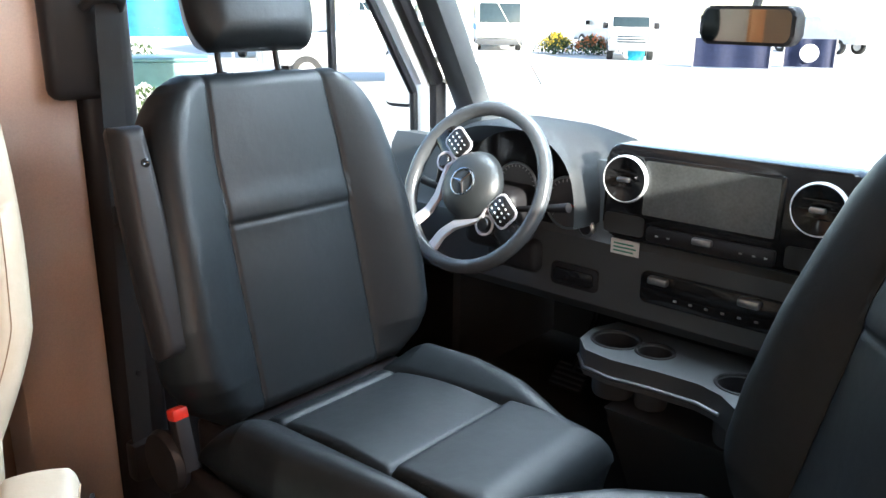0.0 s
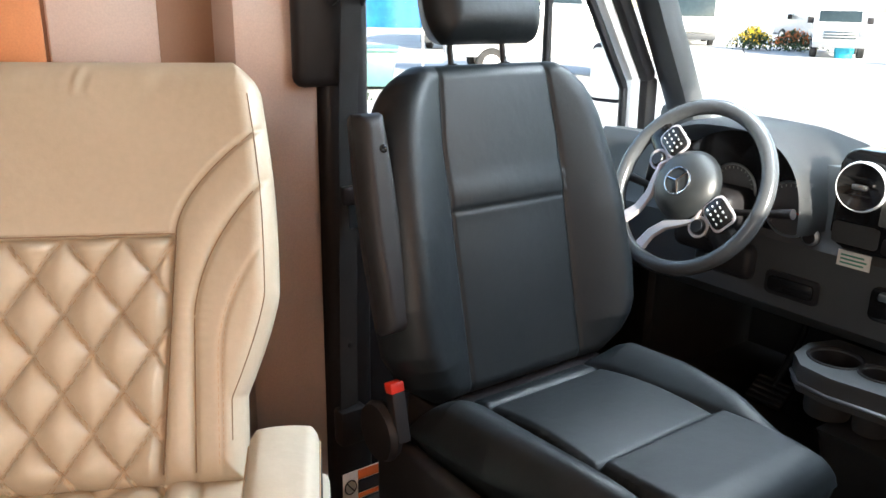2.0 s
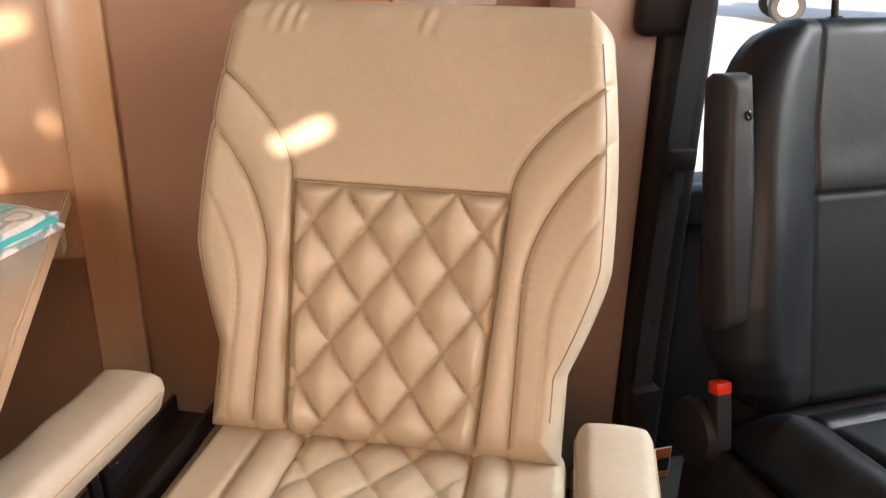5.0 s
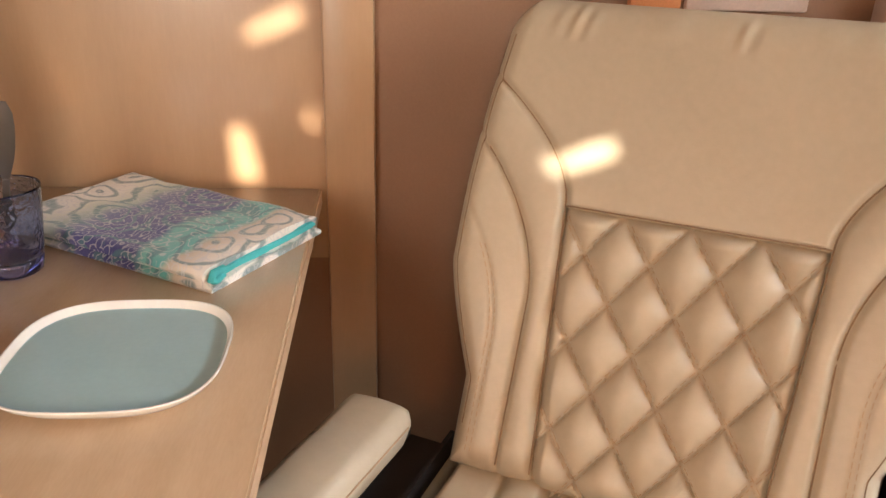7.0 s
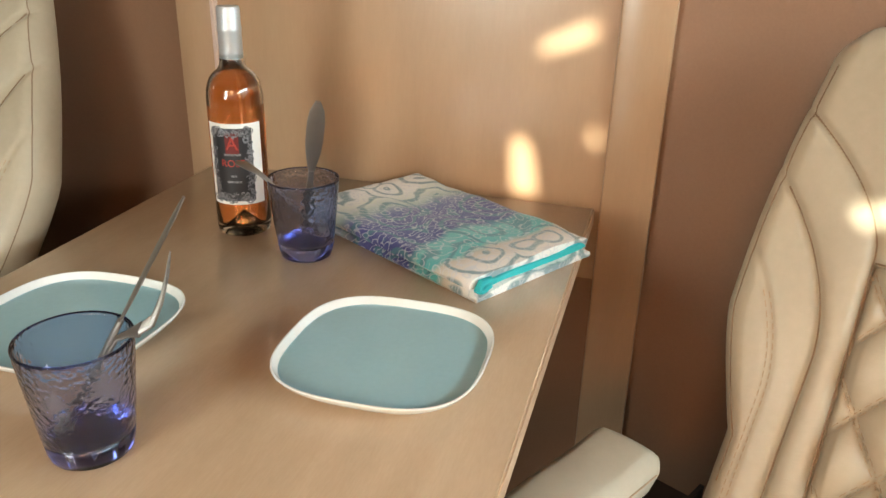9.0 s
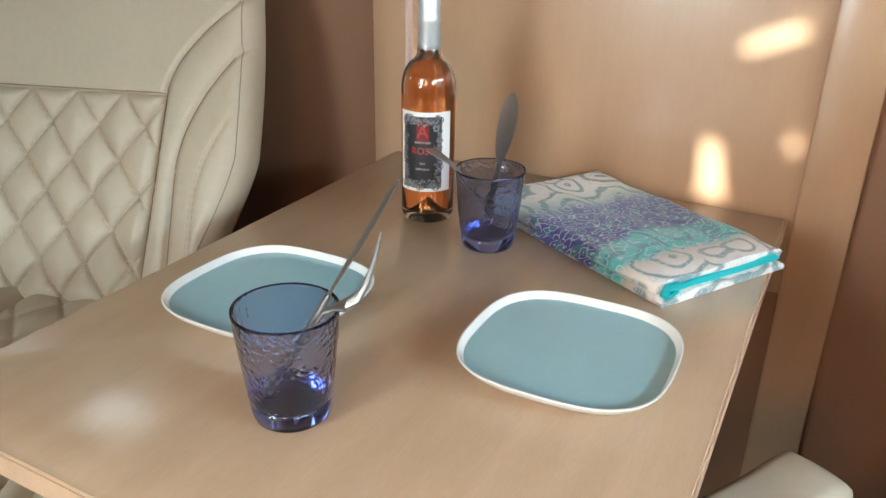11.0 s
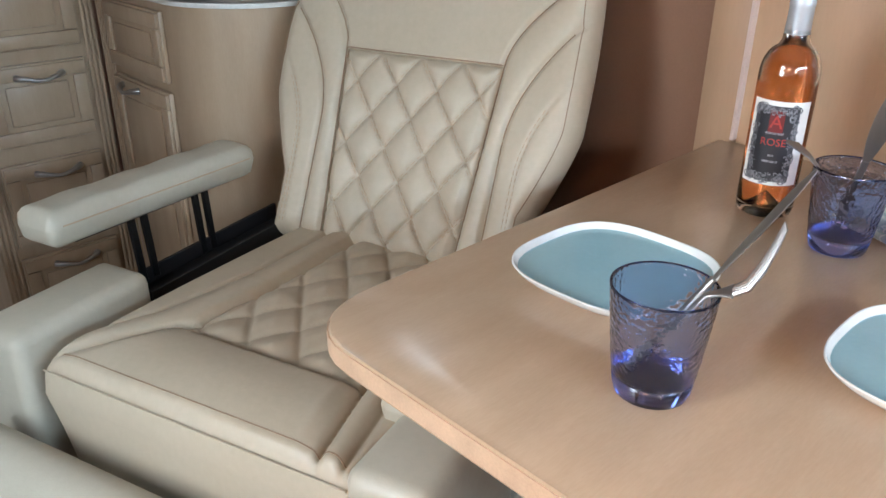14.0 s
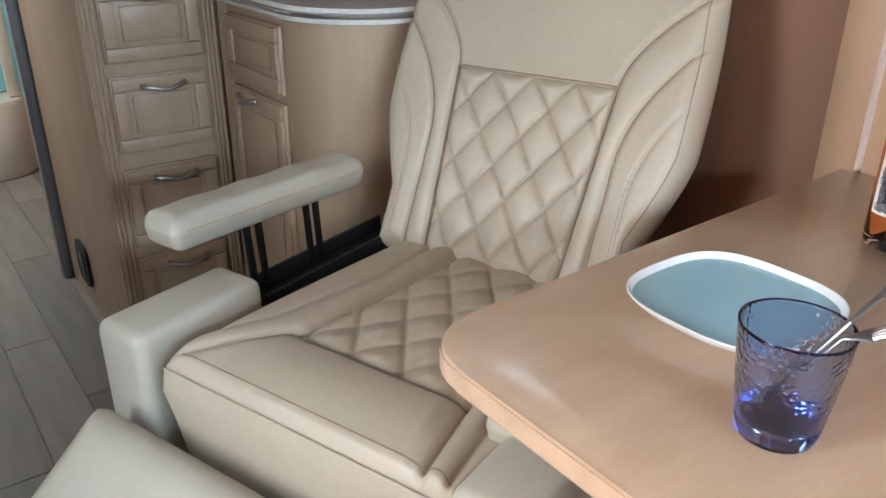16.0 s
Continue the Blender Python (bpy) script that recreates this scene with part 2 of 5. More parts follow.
trim = wall("trim_rear", (EX, -0.548, 0.0), (WX + 0.010, -0.4815, 1.92), PANEL, "upright brown trim post beside the table", "trim", 0.004)
wall("wall_right_rear", (RX, REAR, -0.02), (RX + 0.1, -0.85, 1.92), WALL_TAN, "tan side wall opposite the galley")
# Unseen far wall; its opening is added to steer the sun and fill.
wall("wall_right_low", (RX, -0.85, -0.02), (RX + 0.1, 1.15, 0.80), WALL_TAN, "unseen tan side wall under the added opening")
wall("wall_right_post", (RX, 1.15, 0.80), (RX + 0.1, 1.31, 1.92), WALL_TAN, "unseen tan post between the added opening and cab door")
wall("wall_right_head", (RX, -0.85, 1.80), (RX + 0.1, 1.15, 1.92), WALL_TAN, "unseen tan header over the added opening")
wall("wall_rear", (EX, REAR - 0.1, -0.02), (RX + 0.1, REAR, 1.92), WALL_PINK, "plain wall at the back of the van")
tagged(part("ceiling", box((EX, REAR - 0.1, 1.92), (RX + 0.1, 1.75, 1.98)), CEIL), "pale padded van ceiling", "ceiling", kind="structure")
floor_base = wall("floor_base", (EX, REAR, -0.06), (RX, 0.95, -0.004), FLOOR_GAP, "wood-look plank floor of the living area", "floor")
wall("floor_cab", (EX, 0.95, -0.06), (RX + 0.1, 2.9, 0.0), CARPET, "black carpet floor of the cab", "floor")
ground = tagged(part("ground", box((-400, -400, -0.85), (400, 400, -0.75)), ASPHALT), "bright concrete lot round the van", "ground", kind="structure")

# Unseen sheets added on the far side; they block sun outside chosen patches.
MASK_SHEET = mat("mask_sheet", (0.75, 0.70, 0.62), 0.8, bump=0.3, fine=500)


def shade(name, x, border, holes, label):
    """An unseen thin sheet added in the wall's plane; its gaps shape the sunbeams."""
    bm = bmesh.new()
    edges = []
    for loop in [border] + holes:
        vs = [bm.verts.new((x, y, z)) for y, z in loop]
        edges += [bm.edges.new((vs[i], vs[(i + 1) % len(vs)])) for i in range(len(vs))]
    bmesh.ops.triangle_fill(bm, edges=edges, use_beauty=True)
    bmesh.ops.solidify(bm, geom=bm.faces[:], thickness=0.006)
    return tagged(part(name, bm, MASK_SHEET, None, smooth=False), label, "blind", kind="structure")


SX = RX + 0.04      # plane of the sun masks


def toward_sun(x, y, z):
    """Where the sunbeam that falls on a point comes through the mask."""
    k = (SX - x) / sd.x
    return (y + k * sd.y, z + k * sd.z)


def gap(x, *yz):
    return [toward_sun(x, y, z) for y, z in yz]


GAPS = [
    gap(WX, (0.050, 0.978), (0.095, 1.002), (0.134, 1.018), (0.136, 0.996), (0.110, 0.984), (0.064, 0.968)),
    gap(WX, (0.022, 0.838), (0.046, 0.838), (0.056, 0.800), (0.066, 0.752), (0.026, 0.752)),
    gap(WX, (0.138, 0.850), (0.148, 0.872), (0.152, 0.840), (0.144, 0.834)),
    gap(-0.775, (0.456, 0.876), (0.485, 0.876), (0.507, 0.890), (0.541, 0.898), (0.543, 0.874), (0.515, 0.864), (0.486, 0.856), (0.470, 0.852)),
]
shade("sun_mask_1", SX, [(-0.85, 0.80), (1.15, 0.80), (1.15, 1.80), (-0.85, 1.80)], GAPS, "unseen pale sheet added to shape the sun patches")
shade("sun_mask_2", SX, [(1.31, 0.66), (2.14, 0.66), (2.14, 1.36), (1.90, 1.62), (1.31, 1.62)], [[(1.42, 1.27), (1.80, 1.20), (1.84, 1.36), (1.70, 1.56), (1.42, 1.56)]], "unseen pale sheet added to keep the sun to the steering wheel")
# Fill lamps added out of view: neutral for the table, warm for chair one.
area_lamp("side_fill", (RX - 0.01, -0.42, 1.13), (-1, -0.10, 0.85), 0.40, 0.60, 3.0, (0.98, 0.97, 0.95), 140)
area_lamp("side_warm_fill", (RX - 0.01, 0.27, 1.20), (-0.66, 0.55, 0.45), 0.30, 0.50, 1.35, (1.0, 0.48, 0.24), 110)
area_lamp("cab_side_fill", (RX - 0.01, 1.62, 1.12), (-0.70, 0.40, 0.42), 0.40, 0.60, 1.5, (1.0, 0.64, 0.40), 70)

# ---------------------------------------------------------------- dinette table
TZ = 0.74
table = thing("dinette_table", pose(0, 0, 0), "light maple laminate dinette table fixed to the side wall", "table")
outline = [(WX + 0.002, -0.503), (WX + 0.002, 0.157), (-0.21, 0.170)] + [(-0.208 + 0.06 * math.sin(a), 0.110 + 0.06 * math.cos(a)) for a in np.linspace(0.25, math.pi / 2, 6)]
outline += [(-0.148 - 0.080 * (1 - math.cos(a)), -0.398 - 0.080 * math.sin(a)) for a in np.linspace(0, math.pi / 2, 9)]
part("tabletop", prism(outline, "z", TZ - 0.028, TZ, 0.003), TABLE_WOOD, table, "light maple laminate top with a rounded corner")
part("edging", prism([(x * 1.0 + (0.0015 if x > -0.3 else 0), y + (0.0015 if y > 0.1 else -0.0015 if y < -0.4 else 0)) for x, y in outline], "z", TZ - 0.025, TZ - 0.004), TABLE_EDGE, table, "pinkish maple edge band")
part("wall_ledge", box((WX + 0.002, -0.47, TZ - 0.10), (WX + 0.045, 0.142, TZ - 0.03), 0.003), TABLE_EDGE, table)
part("bracket", box((-0.62, -0.27, TZ - 0.055), (-0.21, -0.22, TZ - 0.028), 0.004), BLACK_METAL, table, "black steel support under the top")
part("leg", tube([(-0.36, -0.16, 0.0), (-0.36, -0.16, TZ - 0.028)], 0.035, 20), BLACK_METAL, table, "black steel table leg")


# ---------------------------------------------------------------- captain's chairs
def chair_relief(u, v, plump=1.0):
    """Seams, ribs and diamond quilting of the chair back; v = 0 at the middle of the quilt."""
    a = abs(u)
    u1 = 0.125 + (v + 0.23) * 0.06 if v < 0.104 else 0.145 + 3.3 * (v - 0.104) ** 1.75
    u2 = 0.168 + 2.5 * max(0.0, v + 0.02) ** 2
    u3 = 0.202 + 2.4 * max(0.0, v + 0.07) ** 2
    s = 1 / math.sqrt(1 + (5.0 * max(0.0, v - 0.03)) ** 2)
    w = 0.0
    for k, deep, wid in ((u1, 0.007, 0.0042), (u2, 0.006, 0.0042), (u3, 0.0018, 0.005)):
        w += groove((a - k) * s, wid, deep)
    if a < u1 and v < 0.104:
        p, q = u / 0.075 + v / 0.104, u / 0.075 - v / 0.104
        dp, dq = abs(p - round(p)), abs(q - round(q))
        edge = max(0.0, min(1.0, (u1 - a) / 0.016, (0.104 - v) / 0.016))
        w += plump * 0.0185 * (math.sin(math.pi * dp) * math.sin(math.pi * dq)) ** 0.50 * edge - 0.009 * plump
        w += groove(dp, 0.04, 0.003) + groove(dq, 0.04, 0.003)
        w += 0.0016 * math.sin(dq * 75 + 4 * p) * math.exp(-(dp / 0.15) ** 2) * edge * max(0.0, math.sin(5 * q + 3 * p))
        w += 0.0013 * math.sin(dp * 82 + 5 * q) * math.exp(-(dq / 0.14) ** 2) * edge * max(0.0, math.sin(4 * p - 2 * q + 1))
        w += groove(0.104 - v, 0.004, 0.005)
    elif u1 < a < u2:
        w += 0.004 * math.sin(math.pi * (a - u1) / max(0.01, u2 - u1))
    elif u2 < a < u3 + 0.05:
        w += 0.004 * math.sin(math.pi * min(1.0, (a - u2) / max(0.01, u3 + 0.05 - u2)))
    # short puckers along the rib seams
    for k in (u1, u2):
        w += 0.0009 * math.sin(v * 330 + 7 * math.sin(v * 31) + 40 * a) * math.exp(-((a - k) / 0.013) ** 2) * max(0.0, math.sin(v * 23 + (2 if u > 0 else 5)))
    if v > 0.30:
        w += 0.0020 * math.sin(u * 150 + 5 * math.sin(u * 37) - v * 70) * max(0, 1 - abs(v - 0.325) / 0.035) * max(0.12, math.sin(u * 41 + 4 * math.sin(u * 9))) ** 0.8
    return w


def captain_chair(name, cx, cy, zc, yaw, label, arm_z, scale=1.05, seat_z=0.48, inner_arm_z=None, shift=0.0, arm_x=0.115, plump=1.0):
    """A swivelling armchair. zc: height of the quilt's middle; shift: how far the seat sits to the side of the back; arm_x: rear end of the arm pads."""
    c = thing(name, pose(cx, cy, 0, 0, 0, yaw), label, "armchair", "captain's chairs at the table")
    tilt = 24.0
    # back: u -> local y, v -> up the back, w -> forward
    frame_m = pose(0, 0, zc) @ Matrix(((0, -math.sin(radians(tilt)), math.cos(radians(tilt)), 0), (1, 0, 0, 0), (0, math.cos(radians(tilt)), math.sin(radians(tilt)), 0), (0, 0, 0, 1))) @ Matrix.Scale(scale, 4) @ Matrix.Translation((0, -0.235, -0.03))

    def hw(v):
        v -= 0.235
        if v > 0.30:
            e = (v - 0.30) / 0.062
            return 0.262 - 0.05 * e * e
        if v > 0.02:
            return 0.262 + 0.018 * (0.30 - v) / 0.28 + 0.006 * math.sin(math.pi * (0.30 - v) / 0.28)
        return 0.280 - 0.046 * min(1.0, (0.02 - v) / 0.14) ** 1.3

    back = part("backrest", pad(hw, lambda u, v: 0.045 + 0.012 * (abs(u) / 0.27) ** 3 - 0.006 * (v / 0.6), 0.592, lambda u, v: chair_relief(u, v - 0.235, plump), 300, 190, 0.045, 0.035, 0.085, frame_m), BEIGE, c, "quilted beige leather back with curved ribs", angle=80)
    pipe = [frame_m @ Vector((u, 0.0015, 0.006)) for u in np.linspace(-0.222, 0.222, 30)]
    part("piping", tube(pipe, 0.0045, 8), BEIGE, back, "beige leather piping")
    # Brown tubes laid in the grooves draw the seams and darken their creases.
    sm = bmesh.new()

    def on_back(u, v):
        return frame_m @ Vector((u, v + 0.235, 0.045 + 0.012 * (abs(u) / 0.27) ** 3 - 0.006 * ((v + 0.235) / 0.6) + chair_relief(u, v, plump) + 0.0006))

    for sg in (-1, 1):
        tube([on_back(sg * (0.125 + (v + 0.23) * 0.06 if v < 0.104 else 0.145 + 3.3 * (v - 0.104) ** 1.75), v) for v in np.linspace(-0.215, 0.243, 50)], 0.0011, 5, sm)
        tube([on_back(sg * (0.168 + 2.5 * max(0.0, v + 0.02) ** 2), v) for v in np.linspace(-0.215, 0.160, 44)], 0.0011, 5, sm)
    tube([on_back(u, 0.104) for u in np.linspace(-0.143, 0.143, 40)], 0.0011, 5, sm)
    for sg in (-1, 1):     # seam that follows the outer edge
        line = []
        for v in np.linspace(0.06, 0.535, 90):
            u = sg * (hw(v) - 0.018)
            w = 0.045 + 0.012 * (abs(u) / 0.27) ** 3 - 0.006 * (v / 0.6) + chair_relief(u, v - 0.235, plump)
            line.append(frame_m @ Vector((u, v, w * math.sqrt(1 - (1 - 0.018 / 0.035) ** 2) + 0.0005)))
        tube(line, 0.0009, 5, sm)
    part("seam", sm, SEAM, back, "thin brown lines drawing the seams and their crease shade")
    # stitches along the quilting
    st = bmesh.new()
    for sgn in (1, -1):
        for k in range(-4, 5):
            t = -0.225
            while t < 0.10:
                u = 0.075 * (k - sgn * t / 0.104)
                lim = 0.125 + (t + 0.23) * 0.06 - 0.004
                if abs(u) < lim:
                    for off in (-0.0028, 0.0028):
                        p0 = Vector((u + off, t + 0.235, 0))
                        d = Vector((-sgn * 0.075 * 0.0065 / 0.104, 0.0065, 0)) * 0.5
                        ends = []
                        for p in (p0 - d, p0 + d):
                            w = 0.045 + 0.012 * (abs(p.x) / 0.27) ** 3 - 0.006 * (p.y / 0.6) + chair_relief(p.x, p.y - 0.235, plump)
                            ends.append(frame_m @ Vector((p.x, p.y, w + 0.0004)))
                        tube(ends, 0.00062, 4, st)
                t += 0.0105
    for sg in (-1, 1):
        v = -0.205
        while v < 0.045:
            for off in (-0.003, 0.003):
                e = [on_back(sg * (0.202 + off + 2.4 * max(0.0, q + 0.07) ** 2), q) for q in (v, v + 0.0065)]
                tube(e, 0.0007, 4, st)
            v += 0.0105
    part("stitching", st, THREAD, back, "double rows of beige stitching", smooth=False, kind="stuff")

    # cushion: u -> local y, v -> from rear to front, w -> up
    L = 0.592
    sz = seat_z
    cm = pose(0.055, shift * 1.5, sz - 0.053, 0, -3, 0) @ Matrix(((0, 1, 0, 0), (1, 0, 0, 0), (0, 0, 1, 0), (0, 0, 0, 1)))

    def seat_front(u, v):
        a = abs(u)
        w = 0.0
        if u < 0:
            k1, k2 = 0.118 + 0.10 * max(0, v - 0.25) + 0.50 * max(0, v - 0.42), 0.172 + 0.155 * max(0, v - 0.25) + 0.3 * max(0, v - 0.42)
        else:
            k1, k2 = 0.124 + 0.20 * max(0, v - 0.25), 0.172 + 0.155 * max(0, v - 0.25)
        plain = 0.445
        if v < plain and a < k1:
            p, q = u / 0.085 + v / 0.12, u / 0.085 - v / 0.12
            dp, dq = abs(p - round(p)), abs(q - round(q))
            e = max(0.0, min(1, (plain - v) / 0.02, (k1 - a) / 0.02))
            w += 0.011 * math.sqrt(min(dp, .5) * min(dq, .5) * 4) * e - 0.007 + groove(dp, 0.04, 0.003) + groove(dq, 0.04, 0.003)
        elif a < k1:
            w += 0.012 * math.sin(math.pi * min(1, 0.12 + (v - plain) / 0.17)) * min(1, (k1 - a) / 0.03)
        w += groove(a - k1, 0.005, 0.008) + groove(a - k2, 0.005, 0.006)
        if a < k1:
            w += groove(v - plain, 0.005, 0.008)
        if k1 < a < k2:
            w += 0.007 * math.sin(math.pi * (a - k1) / (k2 - k1))
        w += 0.0009 * math.sin(v * 190 + 9 * u + 2 * math.sin(v * 37)) * max(0, 1 - abs(a - k2) / 0.018) * max(0, math.sin(v * 21 + u * 3))
        return w

    cush = part("seat_cushion", pad(lambda v: 0.250 - 0.006 * max(0, (v - 0.48) / 0.11), lambda u, v: 0.062 - 0.010 * (v / L) ** 4, L, seat_front, 150, 120, 0.014, 0.020, 0.125, cm), BEIGE, c, "beige leather cushion, quilted toward the back", angle=80)
    seam = bmesh.new()
    tube([cm @ Vector((u, L + 0.0008, 0.036)) for u in np.linspace(-0.236, 0.236, 20)], 0.0016, 6, seam)
    part("front_seam", seam, BEIGE, cush)
    top_seam = bmesh.new()
    tube([cm @ Vector((u, L - 0.020, 0.062 - 0.010 * ((L - 0.020) / L) ** 4 + seat_front(u, L - 0.020) + 0.0005)) for u in np.linspace(-0.222, 0.222, 120)], 0.0009, 5, top_seam)
    part("stitched_seam", top_seam, SEAM, cush, "thin stitched line along the front edge")
    part("seat_pan", box((0.13, shift - 0.235, sz - 0.215), (0.64, shift + 0.235, sz - 0.160), 0.01), BLACK_PLASTIC, c)
    for sgn in (-1, 1):
        mid_y = shift + sgn * 0.306
        part("side_console", box((0.02, mid_y - 0.048, 0.12), (0.415, mid_y + 0.048, sz - 0.028), 0.014, 3), BEIGE_SIDE, c, "padded pale leather side panel")
        part("arm_block", box((0.420, mid_y - 0.052, 0.10), (0.655, mid_y + 0.052, sz + 0.050), 0.020, 4), BEIGE_SIDE, c, "padded pale leather block in front of the arm")
        y0, y1, z0, z1 = mid_y - 0.037, mid_y + 0.037, sz - 0.027, sz + 0.006
        trough = prism([(y0, z0), (y1, z0), (y1, z1), (y1 - 0.006, z1), (y1 - 0.006, z0 + 0.006), (y0 + 0.006, z0 + 0.006), (y0 + 0.006, z1), (y0, z1)], "x", 0.025, 0.412)
        part("arm_channel", trough, BLACK_PLASTIC, c, "black recess under the armrest", smooth=False)
        az = inner_arm_z if inner_arm_z and sgn > 0 else arm_z
        pm = pose(arm_x, sgn * 0.302, az, 0, -2, 0)
        armrest = part("armrest", pad(lambda v: (0.045 - 0.004 * (v / 0.38)) * (0.74 + 0.26 * math.sqrt(max(0.0, 1 - max(0.0, 1 - min(v, 0.425 - v) / 0.022) ** 2))), lambda u, v: 0.027 - 0.006 * (u / 0.045) ** 2, 0.425, lambda u, v: 0.0012 * math.sin(v * 60 + 9 * u), 28, 56, 0.020, 0.018, 0.030, pm @ Matrix(((0, 1, 0, 0), (1, 0, 0, 0), (0, 0, 1, 0), (0, 0, 0, 1)))), BEIGE_SIDE, c, "padded pale leather armrest", angle=80)
        welt = bmesh.new()
        for sd_ in (-1, 1):
            tube([pm @ Vector((v, sd_ * (0.0452 - 0.004 * v / 0.38), 0.003)) for v in np.linspace(0.02, 0.405, 24)], 0.0011, 5, welt)
        part("welt", welt, THREAD, armrest, "thin seam round the armrest")
        rail = bmesh.new()
        box((0.06, -0.012, -0.041), (0.37, 0.012, -0.028), 0.002, 1, rail, pm)
        part("rail", rail, BLACK_METAL, armrest, "black steel rail")
        low = sz - 0.022 - az
        if low < -0.06:
            for x in (0.098, 0.122, 0.236, 0.262):
                part("post", box((x - 0.006, -0.004, low), (x + 0.006, 0.004, -0.03), 0.001, 1, m=pm @ Matrix.Shear("XY", 4, (0.10, 0.0))), BLACK_METAL, armrest, smooth=False)
    part("pedestal", box((0.10, shift - 0.20, 0.03), (0.56, shift + 0.20, sz - 0.20), 0.02), BLACK_PLASTIC, c, "black swivel pedestal")
    part("floor_plate", box((0.06, -0.22, 0.0), (0.60, 0.22, 0.03), 0.006), BLACK_METAL, c)
    return c


captain_chair("captain_chair", -0.663, 0.606, 0.711, -26.8, "beige quilted leather armchair turned toward the aisle, back to the cab", 0.590, 1.05, 0.475, None, 0.005, 0.165)
chair_two = captain_chair("captain_chair", -0.661, -0.887, 0.760, 18.9, "beige quilted leather armchair with raised armrest beside the table", 0.684, 1.075, 0.548, 0.58, 0.036, plump=0.62)
leg = part("legrest", pad(lambda v: 0.258, lambda u, v: 0.05, 0.42, lambda u, v: 0.0015 * math.sin(9 * u + 14 * v), 40, 40, 0.05, 0.05, 0.05, pose(0.690, 0, 0.490, 0, 36, 0) @ Matrix(((0, 1, 0, 0), (1, 0, 0, 0), (0, 0, 1, 0), (0, 0, 0, 1)))), BEIGE_SIDE, chair_two, "padded pale leather legrest", angle=80)


# ---------------------------------------------------------------- on the table
def place_setting_plate(x, y, turn, label):
    p = thing("plate", pose(x, y, TZ, 0, 0, turn), label, "plate", "plates on the table")
    def ring(h, z, power=3.0, n=96):
        out = []
        for k in range(n):
            a = 2 * math.pi * k / n
            c, s_ = math.cos(a), math.sin(a)
            r = h / ((abs(c) ** power + abs(s_) ** power) ** (1 / power))
            out.append((r * c, r * s_, z))
        return out
    body = bmesh.new()
    prof = ((0.060, 0.0), (0.072, 0.0), (0.076, 0.003), (0.090, 0.0085), (0.0988, 0.0165), (0.1022, 0.0215), (0.1020, 0.0228), (0.1005, 0.0228), (0.0985, 0.0195), (0.0955, 0.0150), (0.0935, 0.0120))
    skin(body, [[body.verts.new(q) for q in ring(h, z)] for h, z in prof])
    part("plate_body", body, PLATE_WHITE, p, "white glazed rim")
    well = bmesh.new()
    prof = ((0.0962, 0.0155), (0.0952, 0.0158), (0.091, 0.0120), (0.082, 0.0092), (0.05, 0.0076), (0.002, 0.0074))
    skin(well, [[well.verts.new(q) for q in ring(h, z)] for h, z in prof])
    part("well", well, PLATE_BLUE, p, "pale blue glazed well")
    return p


PLATE_WHITE = mat("white_glaze", (0.80, 0.80, 0.78), 0.16, var=0.04, bump=0.02, scale=20)
PLATE_BLUE = mat("blue_glaze", (0.32, 0.51, 0.57), 0.14, col2=(0.29, 0.47, 0.53), bump=0.02, scale=12)
BLUE_GLASS = glass("blue_glass", (0.60, 0.63, 0.80), 0.0, 1.40, 240, 0.22)
DEEP_GLASS = glass("deep_blue_glass", (0.17, 0.22, 0.64), 0.0, 1.45)
STEEL = mat("cutlery_steel", (0.33, 0.31, 0.30), 0.40, metal=1.0, var=0.05, bump=0.03)

place_setting_plate(-0.507, 0.019, 2, "pale blue square plate with a white rim on the table")
place_setting_plate(-0.456, -0.310, 0, "pale blue square plate with a white rim on the table")


def tumbler(x, y, label):
    g = thing("tumbler", pose(x, y, TZ), label, "glass", "blue tumblers on the table")
    R = lambda z: 0.0325 + 0.0125 * (z / 0.104) ** 0.8
    prof = [(R(z), z) for z in np.linspace(0.0215, 0.104, 56)]
    prof += [(R(0.104) - 0.0008, 0.1052), (R(0.104) - 0.0022, 0.1045)] + [(R(z) - 0.0024, z) for z in np.linspace(0.102, 0.026, 16)] + [(0.0336, 0.0235), (0.0342, 0.0216)]
    bm = lathe(prof, 120)
    for v in bm.verts:
        r = math.hypot(v.co.x, v.co.y)
        if r > R(v.co.z) - 0.001 and 0.024 < v.co.z < 0.098:
            d = noise.noise(v.co * 240 + Vector((x * 9, 0, 0))) * 0.0005
            v.co.x *= 1 + d / r
            v.co.y *= 1 + d / r
    part("glass_body", bm, BLUE_GLASS, g, "hammered blue glass", angle=80)
    part("base", lathe([(0.001, 0.0005), (0.0295, 0.0005), (0.0325, 0.003), (0.0344, 0.010), (0.0357, 0.0205), (0.0335, 0.0212), (0.030, 0.0190), (0.001, 0.0165)], 48), DEEP_GLASS, g, "thick deep blue base", angle=80)
    part("rim", tube([(0.0442 * math.cos(a), 0.0442 * math.sin(a), 0.1048) for a in np.linspace(0, 2 * math.pi, 61)[:-1]], 0.0009, 6, closed=True), DEEP_GLASS, g, "dark blue rim")
    return g


tumbler(-0.306, -0.163, "hammered blue glass tumbler holding a knife and fork")
tumbler(-0.728, -0.176, "hammered blue glass tumbler holding a knife and spoon")


